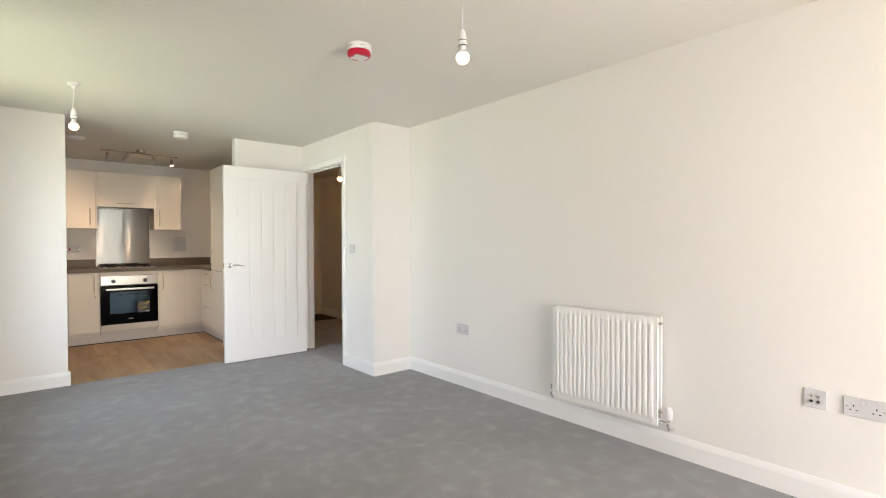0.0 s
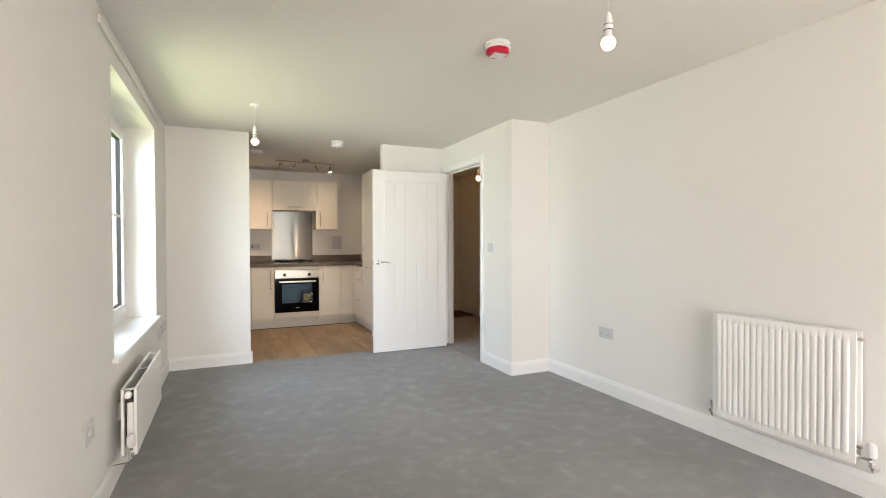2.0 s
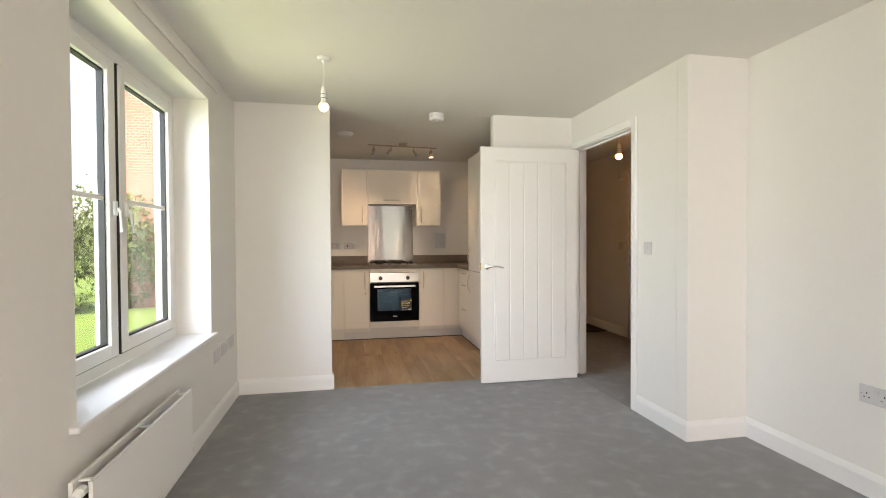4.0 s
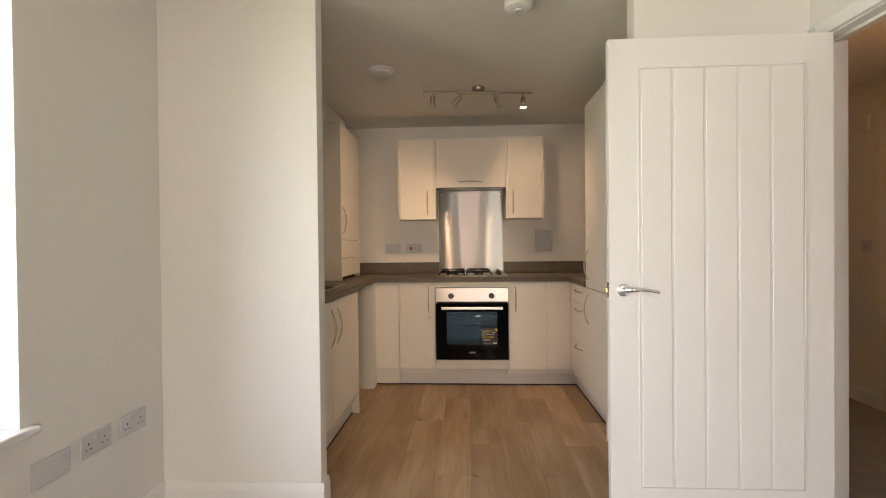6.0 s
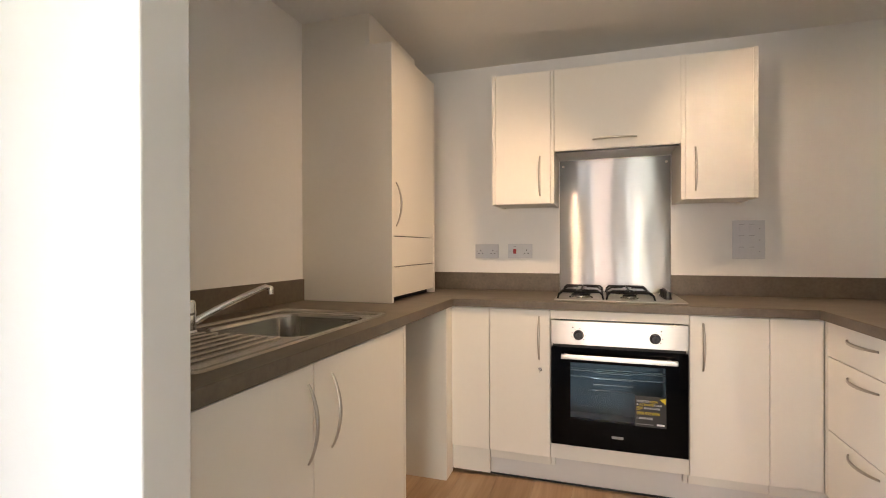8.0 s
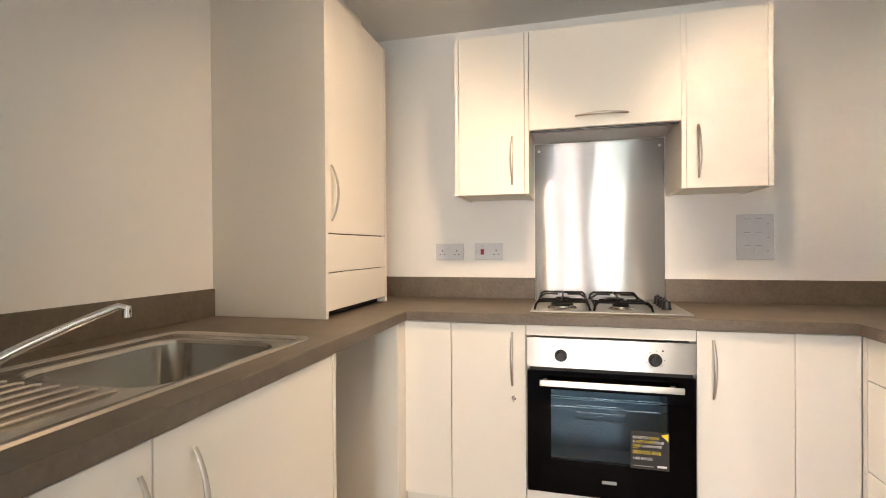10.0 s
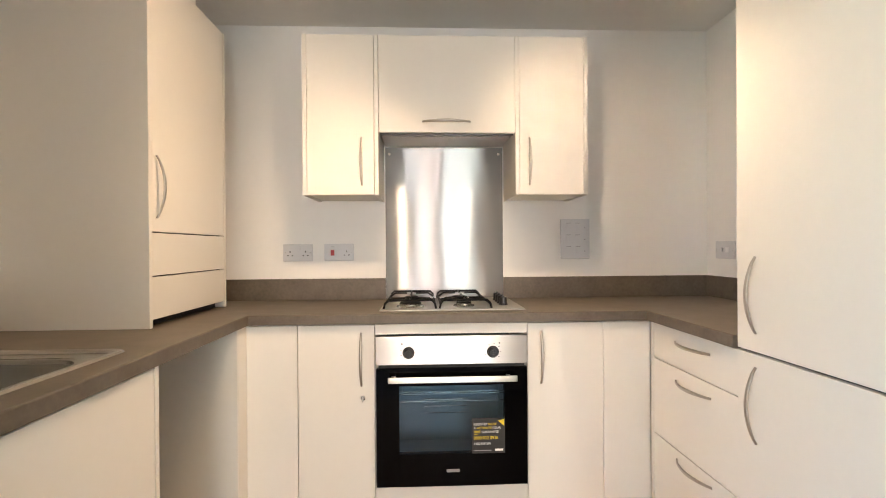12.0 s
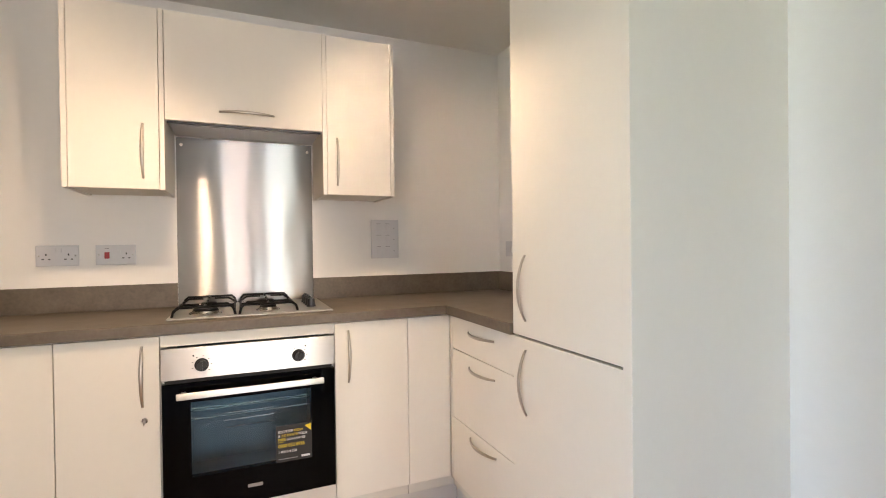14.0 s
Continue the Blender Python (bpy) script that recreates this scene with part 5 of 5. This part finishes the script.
def tap(x, y, z):
    t = thing("mixer_tap", "chrome kitchen mixer tap with a long swan spout", "tap", at=(x, y, z))
    body = part("tap_body", lathe([(0, 0), (0.026, 0), (0.026, 0.005), (0.023, 0.009), (0.022, 0.055), (0.0235, 0.058), (0.0235, 0.066), (0.022, 0.069), (0.0225, 0.090), (0.017, 0.099), (0, 0.101)], 28, Matrix.Translation((x, y, z))), CHROME, t)
    d = Vector((0.52, 0.85, 0)).normalized()
    pts, rad = [], []
    for i in range(15):
        u = i / 14
        h = 0.030 + 0.105 * u ** 0.85 if u < 0.86 else 0.030 + 0.105 * 0.86 ** 0.85 + 0.006 * math.sin((u - 0.86) / 0.14 * math.pi)
        pts.append(Vector((x, y, z + h)) + d * (0.018 + 0.235 * u))
        rad.append(0.0118 - 0.0030 * u)
    sp_ = part("spout", tube(pts, rad, 12), CHROME, t)
    e = pts[-1]
    part("nozzle", lathe([(0, 0.006), (0.009, 0.006), (0.0098, 0), (0.0098, -0.020), (0, -0.020)], 16, Matrix.Translation(e)), CHROME, sp_)
    part("lever", tube([(x, y, z + 0.100), (x - 0.02, y - 0.02, z + 0.110), (x - 0.055, y - 0.06, z + 0.118)], [0.010, 0.008, 0.006], 10, flat=0.6), CHROME, t)


tap(-0.490, 5.160, WT + 0.003)


def spot_bar():
    """A ceiling bar with four swivelling spots."""
    ang, L = 7.0, 0.78
    m = pose(0.838, 5.845, CEIL - 0.0145, 0, 0, ang)
    s = thing("spotlight_bar", "brushed nickel ceiling bar with four lit spotlights", "spotlight", m=m)
    part("ceiling_plate", lathe([(0, 0), (0.046, 0), (0.046, -0.020), (0.042, -0.026), (0, -0.026)], 32), SPOT_NICKEL, s)
    part("bar", tube([(-L / 2, 0, -0.036), (L / 2, 0, -0.036)], 0.0075, 12), SPOT_NICKEL, s)
    for x, tilt, lean in ((-0.322, 2, 15), (-0.128, 40, 25), (0.122, -38, 25), (0.322, 0, -6)):
        stem = part("stem", tube([(x, 0, -0.036), (x, 0, -0.066)], 0.005, 10), SPOT_NICKEL, s)
        h = Matrix.Translation((x, 0, -0.066)) @ pose(0, 0, 0, lean, tilt, 0)
        part("lamp_head", lathe([(0, 0.006), (0.010, 0.004), (0.0165, -0.006), (0.0175, -0.045), (0.0150, -0.046), (0, -0.046)], 20, h), SPOT_NICKEL, s, "nickel lamp head")
        part("reflector", lathe([(0.0140, -0.0465), (0.0150, -0.052), (0.0250, -0.075), (0.0262, -0.0765), (0.0252, -0.0772), (0.0240, -0.0755)], 24, h), PRINT_GREY, s, "grey glass reflector")
        part("lens", lathe([(0.0236, -0.0725), (0.020, -0.0728), (0, -0.0730)], 24, h), SPOT_WALL_GLOW if lean > 20 else SPOT_GLOW, s, "lit spot lens")
        lamp = new("spot_lamp", bpy.data.lights.new("spot_lamp", "SPOT"))
        lamp.data.energy, lamp.data.color = (4.3 if x > 0 else 4.0) if lean > 20 else 4.8 if x > 0 else 6.2, (1.0, 0.74, 0.48)
        lamp.data.spot_size, lamp.data.spot_blend, lamp.data.shadow_soft_size = radians(104 if lean > 20 else 112), 0.9, 0.012
        lamp.matrix_basis = m @ h @ Matrix.Translation((0, 0, -0.092))
    return s


spot_bar()

# ---------------- outdoors ----------------
gm = bmesh.new()
bmesh.ops.create_grid(gm, x_segments=8, y_segments=8, size=400, matrix=Matrix.Translation((0, 0, -0.16)))
structure("ground", gm, LAWN, "sunlit mown lawn reaching the horizon", "lawn")
structure("pavement", box(-0.5, 2.9, -5.6, SY - 0.3, -0.2, -0.10, bev=0.01), PAVING, "grey paved patio outside the garden doors", "patio")


def crown_bm(rng, rx, rz, count, size):
    """Leaf sprays set on the shell and inside of an uneven crown, centred on 0."""
    bm = bmesh.new()
    lumps = [(Vector((rng.uniform(-0.6, 0.6) * rx, rng.uniform(-0.6, 0.6) * rx, rng.uniform(-0.55, 0.65) * rz)), rng.uniform(0.30, 0.55)) for _ in range(16)]
    for i in range(count):
        c, r = lumps[rng.randrange(len(lumps))]
        d = Vector((rng.gauss(0, 1), rng.gauss(0, 1), rng.gauss(0, 1))).normalized() * rng.uniform(0.55, 1.05) ** 0.6
        p = c + Vector((d.x * r * rx, d.y * r * rx, d.z * r * rz))
        q = Euler((rng.uniform(0, 6.3), rng.uniform(0, 6.3), rng.uniform(0, 6.3))).to_matrix()
        s = size * rng.uniform(0.6, 1.4)
        vs = [bm.verts.new(p + q @ Vector(v) * s) for v in ((-1, 0, 0), (0, -0.45, 0.1), (1, 0, 0), (0, 0.45, 0.1))]
        bm.faces.new(vs)
    return bm


def tree(x, y, height, spread, seed, leaves=2600, name="tree", label="leafy green garden tree", mid=0.55):
    rng = random.Random(seed)
    t = thing(name, label, "tree", m=pose(x, y, -0.16, 0, 0, seed * 47))
    trunk = tube([(0, 0, 0), (0.05, 0.02, height * 0.25), (-0.03, 0.05, height * 0.5), (0.02, 0, height * 0.8)], [0.04 * height / 3, 0.032 * height / 3, 0.02 * height / 3, 0.006], 9)
    for i in range(9):
        a, z = rng.uniform(0, 6.3), height * rng.uniform(0.18, 0.6)
        e = Vector((math.cos(a), math.sin(a), 0)) * spread * rng.uniform(0.5, 0.8) + Vector((0, 0, z + height * 0.2))
        add_tube(trunk, [(0, 0, z), e * 0.5 + Vector((0, 0, z * 0.55)), e], [0.02, 0.013, 0.005], 6)
    part("trunk", trunk, BARK, t, "grey-brown trunk and limbs")
    bm = crown_bm(rng, spread, height * 0.52, leaves, 0.055)
    bm.transform(Matrix.Translation((0, 0, height * mid)))
    part("crown", bm, LEAF, t, "loose leafy crown")
    return t


for i, (x, y, h, r) in enumerate(((-12.5, 17.0, 5.2, 2.6), (-9.6, 14.2, 4.4, 2.2), (-14.5, 13.0, 4.6, 2.4), (-5.5, 16.5, 4.2, 2.0))):
    tree(x, y, h, r, i + 3)
for i, (x, y, h, r) in enumerate(((6.0, -12.5, 3.6, 2.0), (3.4, -14.5, 4.0, 2.2), (9.5, -14.0, 4.4, 2.4))):
    tree(x, y, h, r, i + 31)
for i, (x, y, h, r) in enumerate(((-4.2, 11.4, 2.3, 1.1), (-5.2, 10.4, 2.7, 1.2), (-6.2, 9.7, 3.0, 1.2), (-7.0, 8.8, 2.6, 1.2), (-7.7, 7.7, 2.4, 1.1), (-8.2, 6.5, 2.5, 1.1), (-8.4, 10.6, 3.4, 1.4), (-6.6, 11.6, 3.3, 1.4))):
    tree(x, y, h, r, i + 51, 4200, "shrub", "dense green garden shrub", 0.46)


def house(x0, x1, y0, y1, eaves, label):
    """A brick house with a pitched roof along x and windows in its long sides."""
    h = thing("house", label, "house", at=((x0 + x1) / 2, (y0 + y1) / 2, -0.16))
    part("wall", box(x0, x1, y0, y1, -0.16, eaves), BRICK, h, "red brick walls")
    mid, ridge, o = (y0 + y1) / 2, eaves + 0.38 * (y1 - y0), 0.35
    bm = prism([(y0 - o, eaves - 0.12), (mid, ridge), (y1 + o, eaves - 0.12), (y1 + o, eaves + 0.05), (mid, ridge + 0.18), (y0 - o, eaves + 0.05)], 0, x1 - x0 + 0.5)
    bm.transform(Matrix(((0, 1, 0, x0 - 0.25), (1, 0, 0, 0), (0, 0, 1, 0), (0, 0, 0, 1))))
    part("roof", bm, ROOF_TILE, h, "brown tiled roof")
    n = max(2, int((x1 - x0) / 2.6))
    for side, s in ((y0, -1), (y1, 1)):
        for i in range(n):
            for z in (0.9, 3.4):
                cx = x0 + (i + 0.5) * (x1 - x0) / n
                w = part("window", box(cx - 0.6, cx + 0.6, side - s * 0.02, side + s * 0.03, z, z + 1.15), UPVC, h, "white framed window")
                part("pane", box(cx - 0.53, cx - 0.03, side + s * 0.02, side + s * 0.035, z + 0.07, z + 1.08), FAR_GLASS, w)
                part("pane", box(cx + 0.03, cx + 0.53, side + s * 0.02, side + s * 0.035, z + 0.07, z + 1.08), FAR_GLASS, w)
    return h


house(-4.6, 5.0, 11.5, 18.5, 4.9, "two-storey red brick house beyond the lawn")
house(-44, -28, 34, 42, 4.9, "red brick house far behind the trees")
house(-7.5, 1.6, -22, -15, 4.9, "red brick house facing the garden")

# ---------------- kitchen floor planks ----------------
PW, PL = 0.184, 1.22
boards = {}
rng = random.Random(5)
x, row = KW, 0
while x < DX - 0.01:
    w = min(PW, DX - x)
    y = PY + 0.012 - (0.15 + 0.37 * ((row * 2) % 3))
    while y < KN:
        a, b = max(y, PY + 0.012), min(y + PL, KN)
        if b - a > 0.02:
            key = (round(w, 3), round(b - a, 3))
            if key not in boards:
                boards[key] = mesh_of("plank", box(-w / 2 + 0.0004, w / 2 - 0.0004, -(b - a) / 2 + 0.0004, (b - a) / 2 - 0.0004, -0.0058, 0.0, bev=0.0008, seg=1), OAK)
            p = part("plank", boards[key], OAK, floor_k)
            p.location = (x + w / 2, (a + b) / 2, 0)
        y += PL
    x, row = x + PW, row + 1
